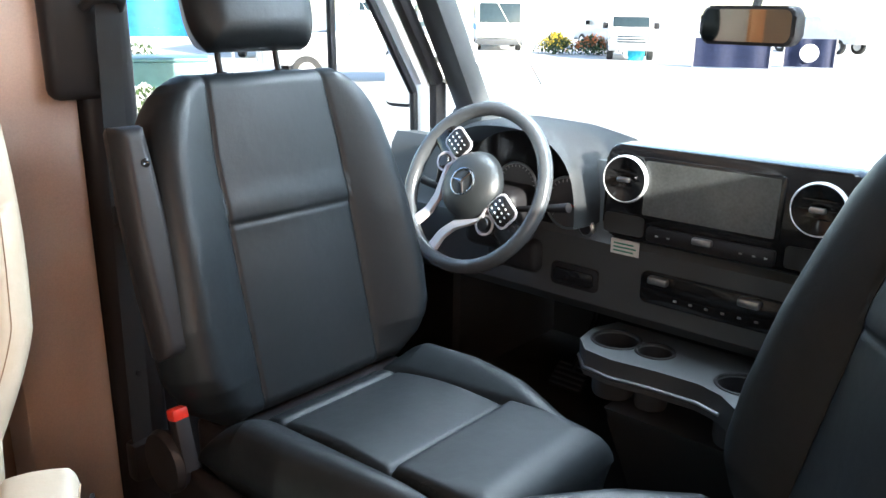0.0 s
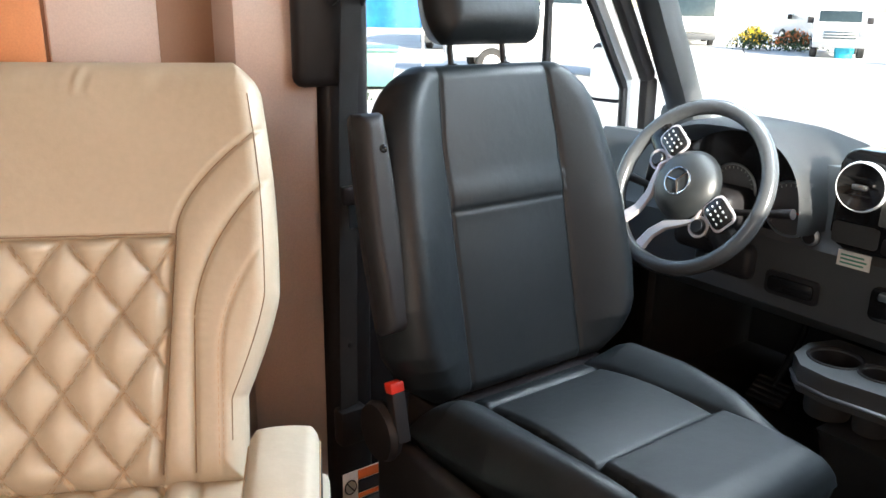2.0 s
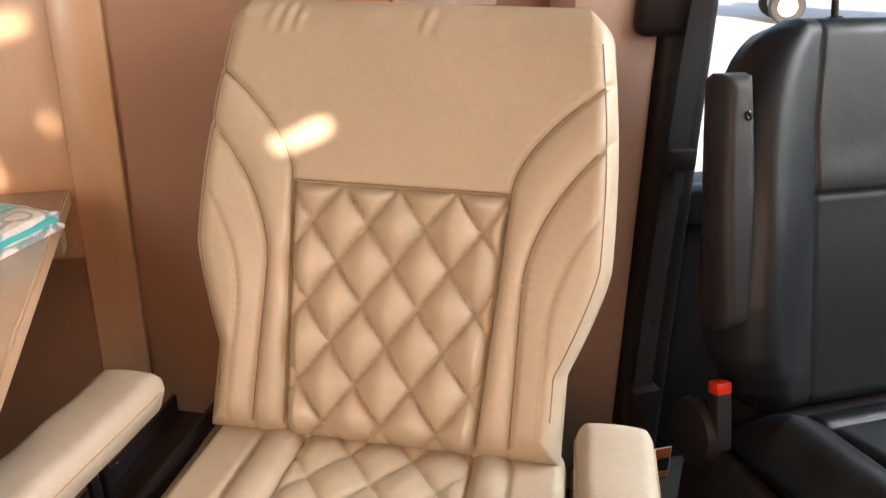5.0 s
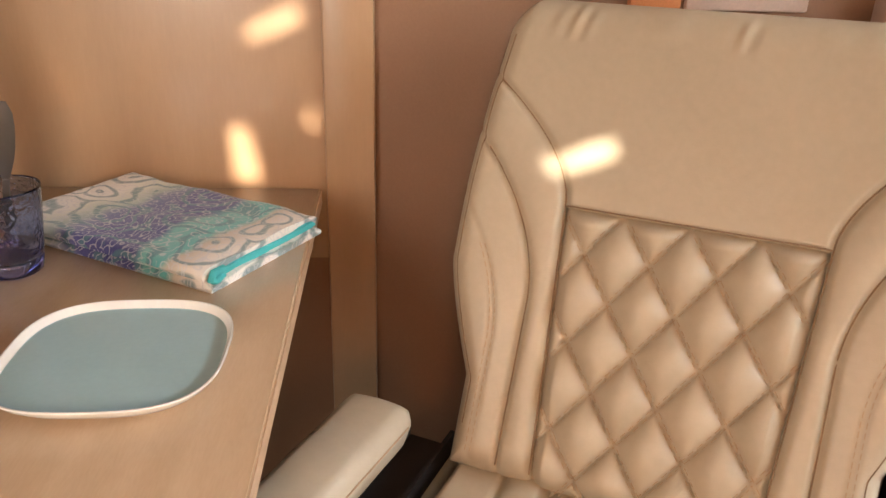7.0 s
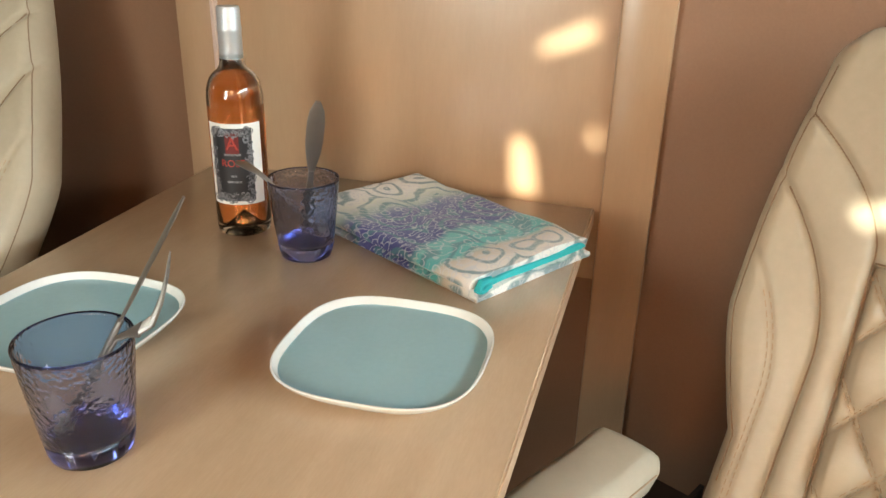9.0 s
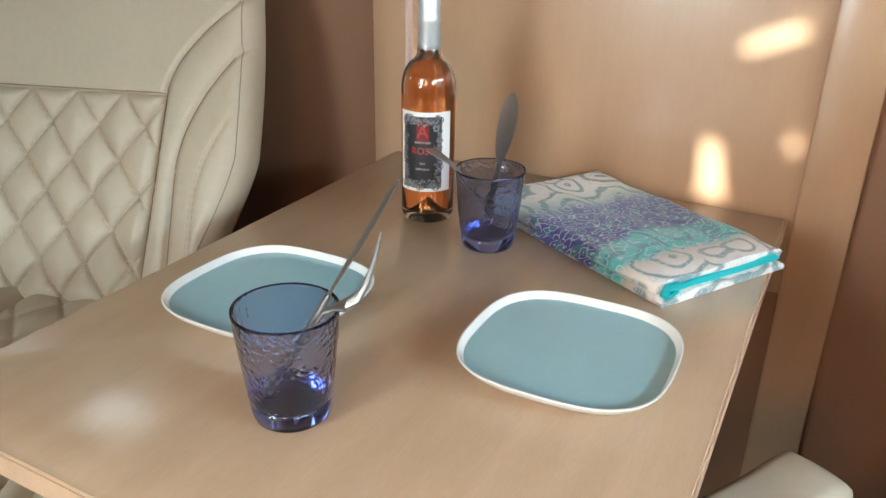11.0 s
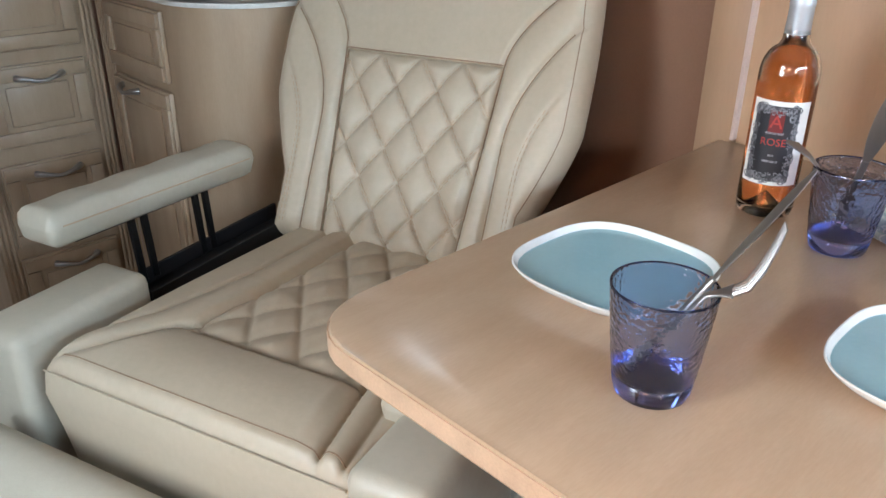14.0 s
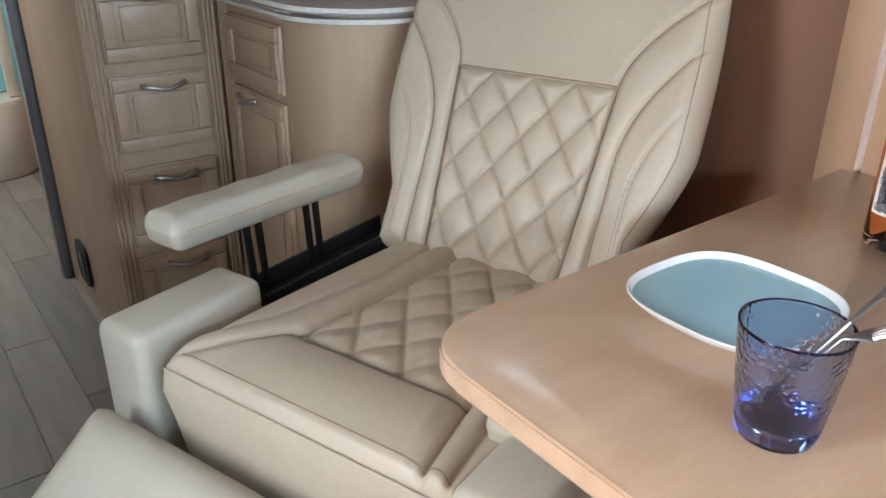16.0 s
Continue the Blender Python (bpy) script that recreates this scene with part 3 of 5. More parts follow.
def blade(points, widths, thick, normal):
    """A flat tapering bar along points, with a width at each."""
    bm = bmesh.new()
    pts = [Vector(p) for p in points]
    nrm = Vector(normal).normalized()
    rings = []
    for i, p in enumerate(pts):
        d = (pts[min(i + 1, len(pts) - 1)] - pts[max(i - 1, 0)]).normalized()
        s_ = d.cross(nrm).normalized()
        w, h = widths[i] / 2, thick / 2
        rings.append([bm.verts.new(p + s_ * a * w + nrm * b * h) for a, b in ((-1, -0.4), (-0.7, -1), (0.7, -1), (1, -0.4), (1, 0.4), (0.7, 1), (-0.7, 1), (-1, 0.4))])
    return skin(bm, rings)


def along(a, b, n):
    a, b = Vector(a), Vector(b)
    return [a.lerp(b, k / (n - 1)) for k in range(n)]


def knife(a, b, nrm, label, slim=1.0):
    """A table knife from the handle's end a to the blade's tip b."""
    k = thing("table_knife", pose(0, 0, 0), label, "knife", "cutlery in the tumblers")
    q = along(a, b, 15)
    part("handle", blade(q[:8], [0.007, 0.009, 0.010, 0.010, 0.009, 0.008, 0.008, 0.007], 0.004, nrm), STEEL, k)
    part("blade", blade(q[7:], [slim * w for w in (0.008, 0.014, 0.019, 0.0215, 0.022, 0.0215, 0.018, 0.006)], 0.0018, nrm), STEEL, k, "steel knife blade")
    return k


knife((-0.757, -0.192, TZ + 0.018), (-0.722, -0.148, TZ + 0.205), (0.85, 0.3, -0.45), "steel table knife standing in a blue tumbler, blade up")
knife((-0.297, -0.182, TZ + 0.018), (-0.352, -0.081, TZ + 0.216), (-0.62, 0.72, -0.30), "steel table knife leaning in a blue tumbler", 0.6)

fork = thing("table_fork", pose(0, 0, 0), "steel table fork leaning in a blue tumbler, tines up", "fork", "cutlery in the tumblers")
q = [Vector(p) for p in ((-0.292, -0.186, TZ + 0.019), (-0.302, -0.166, TZ + 0.05), (-0.312, -0.145, TZ + 0.082), (-0.317, -0.132, TZ + 0.104), (-0.320, -0.122, TZ + 0.109), (-0.323, -0.113, TZ + 0.113))]
part("handle", blade(q, [0.010, 0.009, 0.007, 0.006, 0.008, 0.016], 0.003, (0.5, -0.3, 0.8)), STEEL, fork)
head = [Vector(p) for p in ((-0.323, -0.113, TZ + 0.113), (-0.328, -0.104, TZ + 0.120), (-0.332, -0.097, TZ + 0.137), (-0.335, -0.092, TZ + 0.156), (-0.336, -0.088, TZ + 0.174))]
for k in range(4):
    off = Vector((0.85, 0.5, 0)) * (k - 1.5) * 0.0048
    part("tine", tube([head[0] + off * 0.7] + [h + off for h in head[1:]], [0.0022, 0.0024, 0.0020, 0.0016, 0.0008], 6), STEEL, fork)

spoon = thing("spoon", pose(0, 0, 0), "steel spoon leaning in a blue tumbler, handle up", "spoon", "cutlery in the tumblers")
part("handle", blade([(-0.752, -0.165, TZ + 0.018), (-0.722, -0.190, TZ + 0.07), (-0.701, -0.208, TZ + 0.104), (-0.695, -0.218, TZ + 0.116), (-0.689, -0.232, TZ + 0.126), (-0.684, -0.243, TZ + 0.130)], [0.006, 0.006, 0.006, 0.008, 0.013, 0.005], 0.002, (0.4, 0.1, 0.9)), STEEL, spoon)
bowl = bmesh.new()
bmesh.ops.create_uvsphere(bowl, u_segments=16, v_segments=8, radius=1.0, matrix=pose(-0.755, -0.163, TZ + 0.026, 0, 40, 0) @ Matrix.Diagonal((0.010, 0.016, 0.006, 1)))
part("bowl", bowl, STEEL, spoon)

# wine bottle
wine = thing("wine_bottle", pose(-0.782, -0.297, TZ), "rose wine bottle with black and white label, silver cap", "bottle")
BOTTLE_GLASS = glass("flint_glass", (0.96, 0.97, 0.94), 0.0, 1.45)
WINE = glass("rose_wine", (0.93, 0.36, 0.13), 0.0, 1.34)
prof = [(0.001, 0.012), (0.02, 0.004), (0.031, 0.0), (0.0355, 0.003), (0.0368, 0.012), (0.0368, 0.185)]
prof += [(0.0368 * math.cos(a) * 0.62 + 0.0368 * 0.38, 0.185 + 0.038 * math.sin(a)) for a in np.linspace(0.1, 1.3, 9)] + [(0.0165, 0.228), (0.0145, 0.245), (0.0140, 0.286)]
inner = [(max(r - 0.0028, 0.001), z) for r, z in prof[:1:-1] if z > 0.012] + [(0.028, 0.014), (0.016, 0.022), (0.001, 0.040)]
part("bottle_glass", lathe(prof + inner, 64), BOTTLE_GLASS, wine, "clear glass bottle", angle=80)
wp = [(0.001, 0.0405), (0.016, 0.0225), (0.028, 0.0145), (0.0337, 0.016), (0.0337, 0.185)] + [(max(0.001, r - 0.0031), z) for r, z in prof[6:-2]] + [(0.0115, 0.238), (0.001, 0.238)]
part("wine", lathe(wp, 64), WINE, wine, "orange-pink wine", angle=80)
part("capsule", lathe([(0.0148, 0.236), (0.0150, 0.237), (0.0146, 0.268), (0.0152, 0.270), (0.0152, 0.274), (0.0147, 0.276), (0.0147, 0.297), (0.0138, 0.300), (0.001, 0.3005)], 48), CAPSULE, wine, "silver screw cap and sleeve")


def label_patch(a0, a1, z0, z1, r, nx=24, nz=2):
    bm = bmesh.new()
    rows = [[bm.verts.new((r * math.cos(a0 + (a1 - a0) * i / nx), r * math.sin(a0 + (a1 - a0) * i / nx), z0 + (z1 - z0) * j / nz)) for i in range(nx + 1)] for j in range(nz + 1)]
    for j in range(nz):
        for i in range(nx):
            bm.faces.new((rows[j][i], rows[j][i + 1], rows[j + 1][i + 1], rows[j + 1][i]))
    return bm


PAPER = mat("white_label", (0.80, 0.79, 0.77), 0.6, var=0.03, bump=0.05)
INK = mat("black_ink", (0.02, 0.02, 0.025), 0.5, bump=0)
GREY_INK = mat("grey_filigree", (0.30, 0.30, 0.33), 0.5, var=0.4, scale=260, fine=700, bump=0)
RED_INK = mat("red_ink", (0.42, 0.035, 0.025), 0.5, bump=0)
DARK_RED = mat("dark_red_ink", (0.16, 0.012, 0.012), 0.5, bump=0)
LA = radians(21)     # the way the label faces
lab = part("label", label_patch(LA - 1.05, LA + 1.05, 0.048, 0.158, 0.0371), PAPER, wine, "white paper label")
rng = random.Random(4)
fil = bmesh.new()
for k in range(150):   # wavy dark scrollwork round the label's middle
    side = k % 4
    t = rng.uniform(-1, 1)
    if side < 2:
        a, z = (-0.66 if side else 0.62) + rng.uniform(-0.12, 0.12), 0.103 + 0.048 * t
    else:
        a, z = 0.62 * t, (0.058 if side == 2 else 0.146) + rng.uniform(-0.006, 0.006)
    pts = []
    a += LA - 0.1
    ph, cu = rng.uniform(0, 6.28), rng.choice((-1, 1)) * rng.uniform(400, 900)
    r0 = rng.uniform(0.002, 0.005)
    for i in range(8):
        th = ph + i * 0.62 * (1 if cu > 0 else -1)
        aa, zz = a + r0 * (1 - i / 11) * math.cos(th) / 0.037, z + r0 * (1 - i / 11) * math.sin(th)
        pts.append((0.0374 * math.cos(aa), 0.0374 * math.sin(aa), zz))
    tube(pts, 0.0007, 4, fil)
part("dark_field", label_patch(LA - 0.66, LA + 0.46, 0.062, 0.142, 0.0373), INK, lab, "black printed field")
part("scrollwork", fil, GREY_INK, lab, "grey ornamental scrollwork")
part("side_ground", label_patch(LA - 0.86, LA + 0.66, 0.053, 0.152, 0.0372), mat("smoke_ink", (0.10, 0.10, 0.115), 0.5, var=0.45, scale=180, fine=420, bump=0), lab, "dark ornamental ground")
part("red_square", label_patch(LA - 0.30, LA + 0.18, 0.118, 0.146, 0.0375), DARK_RED, lab)


def lettering(text, size, place, material, parent, name="lettering", label="", bend=None, extrude=0.0002):
    """Raised letters from the built-in font, laid by place (a matrix), bent round a cylinder where bend gives (radius, angle)."""
    cu = bpy.data.curves.new(name, "FONT")
    cu.body, cu.size, cu.align_x, cu.align_y, cu.extrude, cu.resolution_u = text, size, "CENTER", "CENTER", extrude, 3
    tmp = bpy.data.objects.new(name, cu)
    scene.collection.objects.link(tmp)
    me = bpy.data.meshes.new_from_object(tmp.evaluated_get(bpy.context.evaluated_depsgraph_get()))
    bpy.data.objects.remove(tmp)
    for v in me.vertices:
        if bend:
            r, a0 = bend
            a = a0 + v.co.x / r
            v.co = place @ Vector(((r + v.co.z) * math.cos(a), (r + v.co.z) * math.sin(a), v.co.y))
        else:
            v.co = place @ v.co
    me.materials.clear()
    me.materials.append(material)
    ob = new(name, me)
    ob.parent = parent
    return tagged(ob, label)


bpy.context.view_layer.update()
lettering("A", 0.024, pose(0, 0, 0.131), RED_INK, lab, bend=(0.0378, LA - 0.06))
lettering("ROSE", 0.0135, pose(0, 0, 0.105), RED_INK, lab, bend=(0.0378, LA - 0.06))
for z, w in ((0.117, 0.30), (0.088, 0.10), (0.080, 0.26)):
    part("print_bar", label_patch(LA - 0.06 - w, LA - 0.06 + w, z - 0.0014, z + 0.0014, 0.0376), GREY_INK, lab)


# folded towel
def towel_material():
    m = mat("paisley_cloth", (0.5, 0.5, 0.5), 0.9, bump=0.5, fine=700, bdist=0.001)
    n, l = m.node_tree.nodes, m.node_tree.links
    b = n["Principled BSDF"]
    tc, sep = n.new("ShaderNodeTexCoord"), n.new("ShaderNodeSeparateXYZ")
    l.new(tc.outputs["Object"], sep.inputs[0])
    # bands along the cloth
    wob, add = n.new("ShaderNodeTexNoise"), n.new("ShaderNodeMath")
    wob.inputs["Scale"].default_value, wob.inputs["Detail"].default_value = 14, 3
    l.new(tc.outputs["Object"], wob.inputs["Vector"])
    add.operation = "MULTIPLY_ADD"
    l.new(wob.outputs["Fac"], add.inputs[0])
    add.inputs[1].default_value = 0.06
    l.new(sep.outputs["Y"], add.inputs[2])
    ramp = n.new("ShaderNodeValToRGB")
    mr = n.new("ShaderNodeMapRange")
    mr.inputs["From Min"].default_value, mr.inputs["From Max"].default_value = 0.205, -0.150
    l.new(add.outputs[0], mr.inputs["Value"])
    l.new(mr.outputs[0], ramp.inputs[0])
    e = ramp.color_ramp.elements
    e[0].position, e[0].color = 0.0, (0.82, 0.80, 0.77, 1)
    e[1].position, e[1].color = 1.0, (0.80, 0.78, 0.74, 1)
    for p, c in ((0.09, (0.66, 0.60, 0.54)), (0.15, (0.50, 0.44, 0.36)), (0.18, (0.08, 0.38, 0.38)), (0.29, (0.12, 0.40, 0.39)), (0.34, (0.035, 0.045, 0.19)), (0.56, (0.05, 0.055, 0.22)), (0.63, (0.12, 0.15, 0.30)), (0.69, (0.34, 0.42, 0.40)), (0.76, (0.62, 0.64, 0.56)), (0.84, (0.78, 0.77, 0.74))):
        el = e.new(p)
        el.color = (*c, 1)
    # swirling figures
    warp = n.new("ShaderNodeTexNoise")
    warp.inputs["Scale"].default_value, warp.inputs["Detail"].default_value = 9, 2
    l.new(tc.outputs["Object"], warp.inputs["Vector"])
    vm = n.new("ShaderNodeVectorMath")
    vm.operation = "MULTIPLY_ADD"
    l.new(warp.outputs["Color"], vm.inputs[0])
    vm.inputs[1].default_value = (0.09, 0.09, 0.0)
    l.new(tc.outputs["Object"], vm.inputs[2])
    vor, wave = n.new("ShaderNodeTexVoronoi"), n.new("ShaderNodeMath")
    vor.inputs["Scale"].default_value = 12
    l.new(vm.outputs[0], vor.inputs["Vector"])
    wave.operation = "SINE"
    mul = n.new("ShaderNodeMath")
    mul.operation = "MULTIPLY"
    mul.inputs[1].default_value = 25
    l.new(vor.outputs["Distance"], mul.inputs[0])
    l.new(mul.outputs[0], wave.inputs[0])
    thr = n.new("ShaderNodeMapRange")
    thr.inputs["From Min"].default_value, thr.inputs["From Max"].default_value = 0.28, 0.85
    thr.inputs["To Max"].default_value = 0.75
    l.new(wave.outputs[0], thr.inputs["Value"])
    small, thr2 = n.new("ShaderNodeTexVoronoi"), n.new("ShaderNodeMapRange")
    small.inputs["Scale"].default_value = 62
    l.new(vm.outputs[0], small.inputs["Vector"])
    ms, sn = n.new("ShaderNodeMath"), n.new("ShaderNodeMath")
    ms.operation, sn.operation = "MULTIPLY", "SINE"
    ms.inputs[1].default_value = 17
    l.new(small.outputs["Distance"], ms.inputs[0])
    l.new(ms.outputs[0], sn.inputs[0])
    thr2.inputs["From Min"].default_value, thr2.inputs["From Max"].default_value = 0.55, 0.95
    thr2.inputs["To Max"].default_value = 0.55
    l.new(sn.outputs[0], thr2.inputs["Value"])
    m1, m2 = n.new("ShaderNodeMix"), n.new("ShaderNodeMix")
    m1.data_type = m2.data_type = "RGBA"
    m1.inputs["B"].default_value, m2.inputs["B"].default_value = (0.05, 0.17, 0.21, 1), (0.55, 0.57, 0.62, 1)
    l.new(ramp.outputs[0], m1.inputs["A"])
    l.new(thr.outputs[0], m1.inputs["Factor"])
    l.new(m1.outputs["Result"], m2.inputs["A"])
    l.new(thr2.outputs[0], m2.inputs["Factor"])
    l.new(m2.outputs["Result"], b.inputs["Base Color"])
    b.inputs["Sheen Weight"].default_value = 0.3
    return m


CLOTH = towel_material()
TERRY = mat("turquoise_terry", (0.06, 0.62, 0.66), 0.95, bump=1.0, fine=650, bdist=0.003)
# local x across the cloth, y from the folded rear end to the front end near the table's edge
A, B, C = Vector((-0.668, 0.062, 0)), Vector((-0.856, 0.172, 0)), Vector((-1.030, -0.130, 0))
mid = (A + C) / 2
ya = (A + B) / 2 - mid
yaw_t = math.degrees(math.atan2(ya.y, ya.x)) - 90
towel = thing("folded_towel", pose(mid.x, mid.y, TZ, 0, 0, yaw_t), "folded blue and white paisley kitchen towel on the table", "towel")
HX, HY = (A - B).length / 2, (B - C).length / 2


def sheet(z0, z1, grow, front, wob):
    """One folded layer: a soft slab with a rounded fold."""
    bm = bmesh.new()
    nx, ny = 36, 60
    rows = []
    for j in range(ny + 1):
        y = -HY + (2 * HY + front) * j / ny
        row = []
        for i in range(nx + 1):
            x = (-HX - grow) + 2 * (HX + grow) * i / nx
            e = min(1, (HX + grow - abs(x)) / 0.010)
            f2 = min(1.0, (y + HY) / 0.012)
            k = math.sqrt(max(0.0, 1 - (1 - max(0, min(e, f2))) ** 2)) * (1 if j < ny - 2 else 0.8)
            d = noise.noise(Vector((x * 11, y * 11, wob))) * 0.005 + noise.noise(Vector((x * 30, y * 30, wob))) * 0.002
            edge = noise.noise(Vector((y * 14, wob, 3.1 if x > 0 else 0.2))) * 0.009
            row.append(bm.verts.new((x + edge * abs(x) / HX, y + noise.noise(Vector((x * 16, wob, 9))) * 0.005 * (j / ny), (z0 + z1) / 2 + (z1 - z0) / 2 * k + d * k)))
        for i in range(nx, -1, -1):
            x = (-HX - grow) + 2 * (HX + grow) * i / nx
            row.append(bm.verts.new((x * 0.985, y - 0.001, z0 + 0.0003)))
        rows.append(row)
    return skin(bm, rows)


part("lower_fold", sheet(0.0, 0.012, -0.001, 0.007, 1.0), CLOTH, towel, "printed cloth, lower fold", angle=70)
part("terry_lining", sheet(0.010, 0.020, -0.012, 0.000, 2.0), TERRY, towel, "bright turquoise terry inside", angle=70)
part("upper_fold", sheet(0.0135, 0.028, 0.001, -0.003, 3.0), CLOTH, towel, "printed cloth, upper fold", angle=70)
part("terry_roll", tube([(HX - 0.030, HY - 0.001, 0.012), (HX - 0.014, HY + 0.003, 0.010), (HX - 0.006, HY + 0.004, 0.015), (HX - 0.012, HY + 0.003, 0.022), (HX - 0.03, HY + 0.001, 0.020)], 0.005, 8), TERRY, towel, "rolled turquoise hem")


# ---------------------------------------------------------------- cab seats
def cab_seat_front(u, v):
    a = abs(u)
    w = 0.0
    side = 0.135 - 0.012 * max(0.0, v - 0.45) / 0.14
    if a > side:
        k = min(1.0, (a - side) / 0.15)
        w += 0.052 * math.sin(k * math.pi * 0.56) * (1 - 0.45 * max(0.0, (v - 0.30) / 0.29)) * min(1, 0.35 + v / 0.12)
    else:
        w += 0.006 * math.cos(a / side * math.pi / 2)
    w += groove(a - side, 0.004, 0.0035)
    if a < side + 0.004:
        w += groove(v - 0.333, 0.004, 0.003) + 0.004 * math.exp(-((v - 0.36) / 0.03) ** 2)
    return w


def cab_cushion_front(u, v):
    a = abs(u)
    w = 0.0
    side = 0.140 + 0.02 * v
    if a > side:
        k = min(1.0, (a - side) / 0.11)
        w += 0.040 * math.sin(k * math.pi * 0.6) * min(1.0, v / 0.08) * (1.0 - 0.6 * max(0.0, (v - 0.36) / 0.16))
    else:
        w += 0.012 * math.sin(math.pi * min(1, max(0, (v - 0.06) / 0.27))) if v < 0.33 else 0.016
        w += groove(v - 0.07, 0.007, 0.008) + groove(v - 0.335, 0.007, 0.016)
    w += groove(a - side, 0.0065, 0.008)
    return w


def cab_seat(name, m, label, arm_side=-1):
    s_ = thing(name, m, label, "car seat", "swivelled cab seats")
    T = radians(13.8)
    bm_ = pose(0, 0, 0.79) @ Matrix(((0, -math.sin(T), math.cos(T), 0), (1, 0, 0, 0), (0, math.cos(T), math.sin(T), 0), (0, 0, 0, 1))) @ Matrix.Translation((0, -0.335, -0.045))

    def hw(v):
        v -= 0.335
        ks = ((-0.335, 0.20), (-0.29, 0.262), (-0.23, 0.292), (-0.15, 0.298), (0.0, 0.284), (0.08, 0.272), (0.14, 0.260), (0.18, 0.245), (0.205, 0.230), (0.225, 0.212), (0.240, 0.192), (0.252, 0.168), (0.258, 0.150))
        return float(np.interp(v, [k[0] for k in ks], [k[1] for k in ks]))

    back = part("backrest", pad(hw, lambda u, v: 0.040, 0.592, cab_seat_front, 240, 170, 0.03, 0.07, 0.09, bm_), BLACK_LEATHER, s_, "black leather back with side bolsters", angle=80)
    seam = bmesh.new()
    for sg in (-1, 1):
        pts = []
        for v in np.linspace(0.03, 0.57, 30):
            side = 0.135 - 0.012 * max(0.0, v - 0.45) / 0.14
            pts.append(bm_ @ Vector((sg * side, v, 0.040 + cab_seat_front(sg * side, v) + 0.001)))
        tube(pts, 0.0009, 5, seam)
    part("seam", seam, BLACK_THREAD, back)
    # headrest on two posts
    hm = bm_ @ Matrix.Translation((0.018, 0.628, 0.0))
    hr = part("headrest", pad(lambda v: 0.132 - 0.03 * (abs(v - 0.09) / 0.09) ** 3, lambda u, v: 0.055 - 0.012 * (u / 0.12) ** 2, 0.19, lambda u, v: 0.0, 40, 30, 0.05, 0.05, 0.055, hm), BLACK_LEATHER, s_, "black leather headrest", angle=80)
    for sg in (-1, 1):
        part("headrest_post", tube([bm_ @ Vector((sg * 0.062, 0.57, -0.01)), bm_ @ Vector((sg * 0.062, 0.62, -0.008)), bm_ @ Vector((sg * 0.058, 0.67, 0.0))], 0.0055, 12), BLACK_METAL, hr)
        part("post_collar", lathe([(0.001, 0), (0.016, 0), (0.016, 0.006), (0.011, 0.011), (0.001, 0.011)], 20, m=bm_ @ pose(sg * 0.062, 0.584, -0.01, -90, 0, 0)), BLACK_PLASTIC, hr)
    cm = pose(0.05, 0, 0.42, 0, -4, 0) @ Matrix(((0, 1, 0, 0), (1, 0, 0, 0), (0, 0, 1, 0), (0, 0, 0, 1)))
    part("seat_cushion", pad(lambda v: float(np.interp(v, (0, 0.2, 0.32, 0.42, 0.50, 0.54), (0.262, 0.258, 0.232, 0.192, 0.165, 0.150))), lambda u, v: 0.040, 0.54, cab_cushion_front, 180, 140, 0.06, 0.06, 0.09, cm), BLACK_LEATHER, s_, "black leather cushion in two panels", angle=80)
    # Block added between back and cushion so that the gap reads dark.
    part("gap_filler", box((-0.03, -0.215, 0.33), (0.080, 0.215, 0.452), 0.012, 3), BLACK_PLASTIC, s_, "black block added to keep the seat gap dark")
    part("side_shroud", box((-0.02, -0.285, 0.20), (0.42, -0.255, 0.41), 0.012, 3), BLACK_PLASTIC, s_, "black plastic side cover")
    part("side_shroud", box((-0.02, 0.255, 0.20), (0.42, 0.285, 0.41), 0.012, 3), BLACK_PLASTIC, s_, "black plastic side cover")
    part("recliner_cover", lathe([(0.001, 0), (0.05, 0), (0.055, 0.012), (0.05, 0.024), (0.001, 0.026)], 24, m=pose(0.03, arm_side * 0.292, 0.43, arm_side * -90, 0, 0)), BLACK_PLASTIC, s_)
    part("pedestal", box((0.02, -0.22, 0.0), (0.44, 0.22, 0.30), 0.02), BLACK_METAL, s_, "black steel seat base")
    # armrest folded upright beside the back
    am = bm_ @ pose(arm_side * 0.283, 0.150, 0.040)
    arm = part("armrest", pad(lambda v: 0.026 + 0.006 * math.sin(math.pi * min(1, v / 0.36)), lambda u, v: 0.030, 0.365, lambda u, v: 0.0, 18, 40, 0.022, 0.02, 0.035, am), BLACK_PLASTIC, s_, "folded black armrest", angle=80)
    part("armrest_hole", lathe([(0.001, 0), (0.007, 0), (0.007, 0.002), (0.004, 0.003), (0.001, 0.001)], 16, m=am @ pose(0.008, 0.305, 0.0295)), GLOSS_BLACK, arm)
    bk = part("buckle", box((-0.012, -0.013, -0.06), (0.012, 0.013, 0.03), 0.004, 2, m=pose(0.062, arm_side * 0.292, 0.485, 0, -14, 0)), BLACK_PLASTIC, s_)
    part("release_button", box((-0.012, -0.0135, 0.026), (0.012, 0.0135, 0.046), 0.004, 2, m=pose(0.062, arm_side * 0.292, 0.485, 0, -14, 0)), RED, bk, "red buckle button")
    return s_


driver = cab_seat("cab_seat", pose(-0.590, 1.362, 0, 0, 0, 0), "black leather driver's seat swivelled to face the aisle")
cab_seat("cab_seat", pose(0.405, 1.37, 0, 0, 0, 221), "black leather passenger seat swivelled to face the aisle", 1)

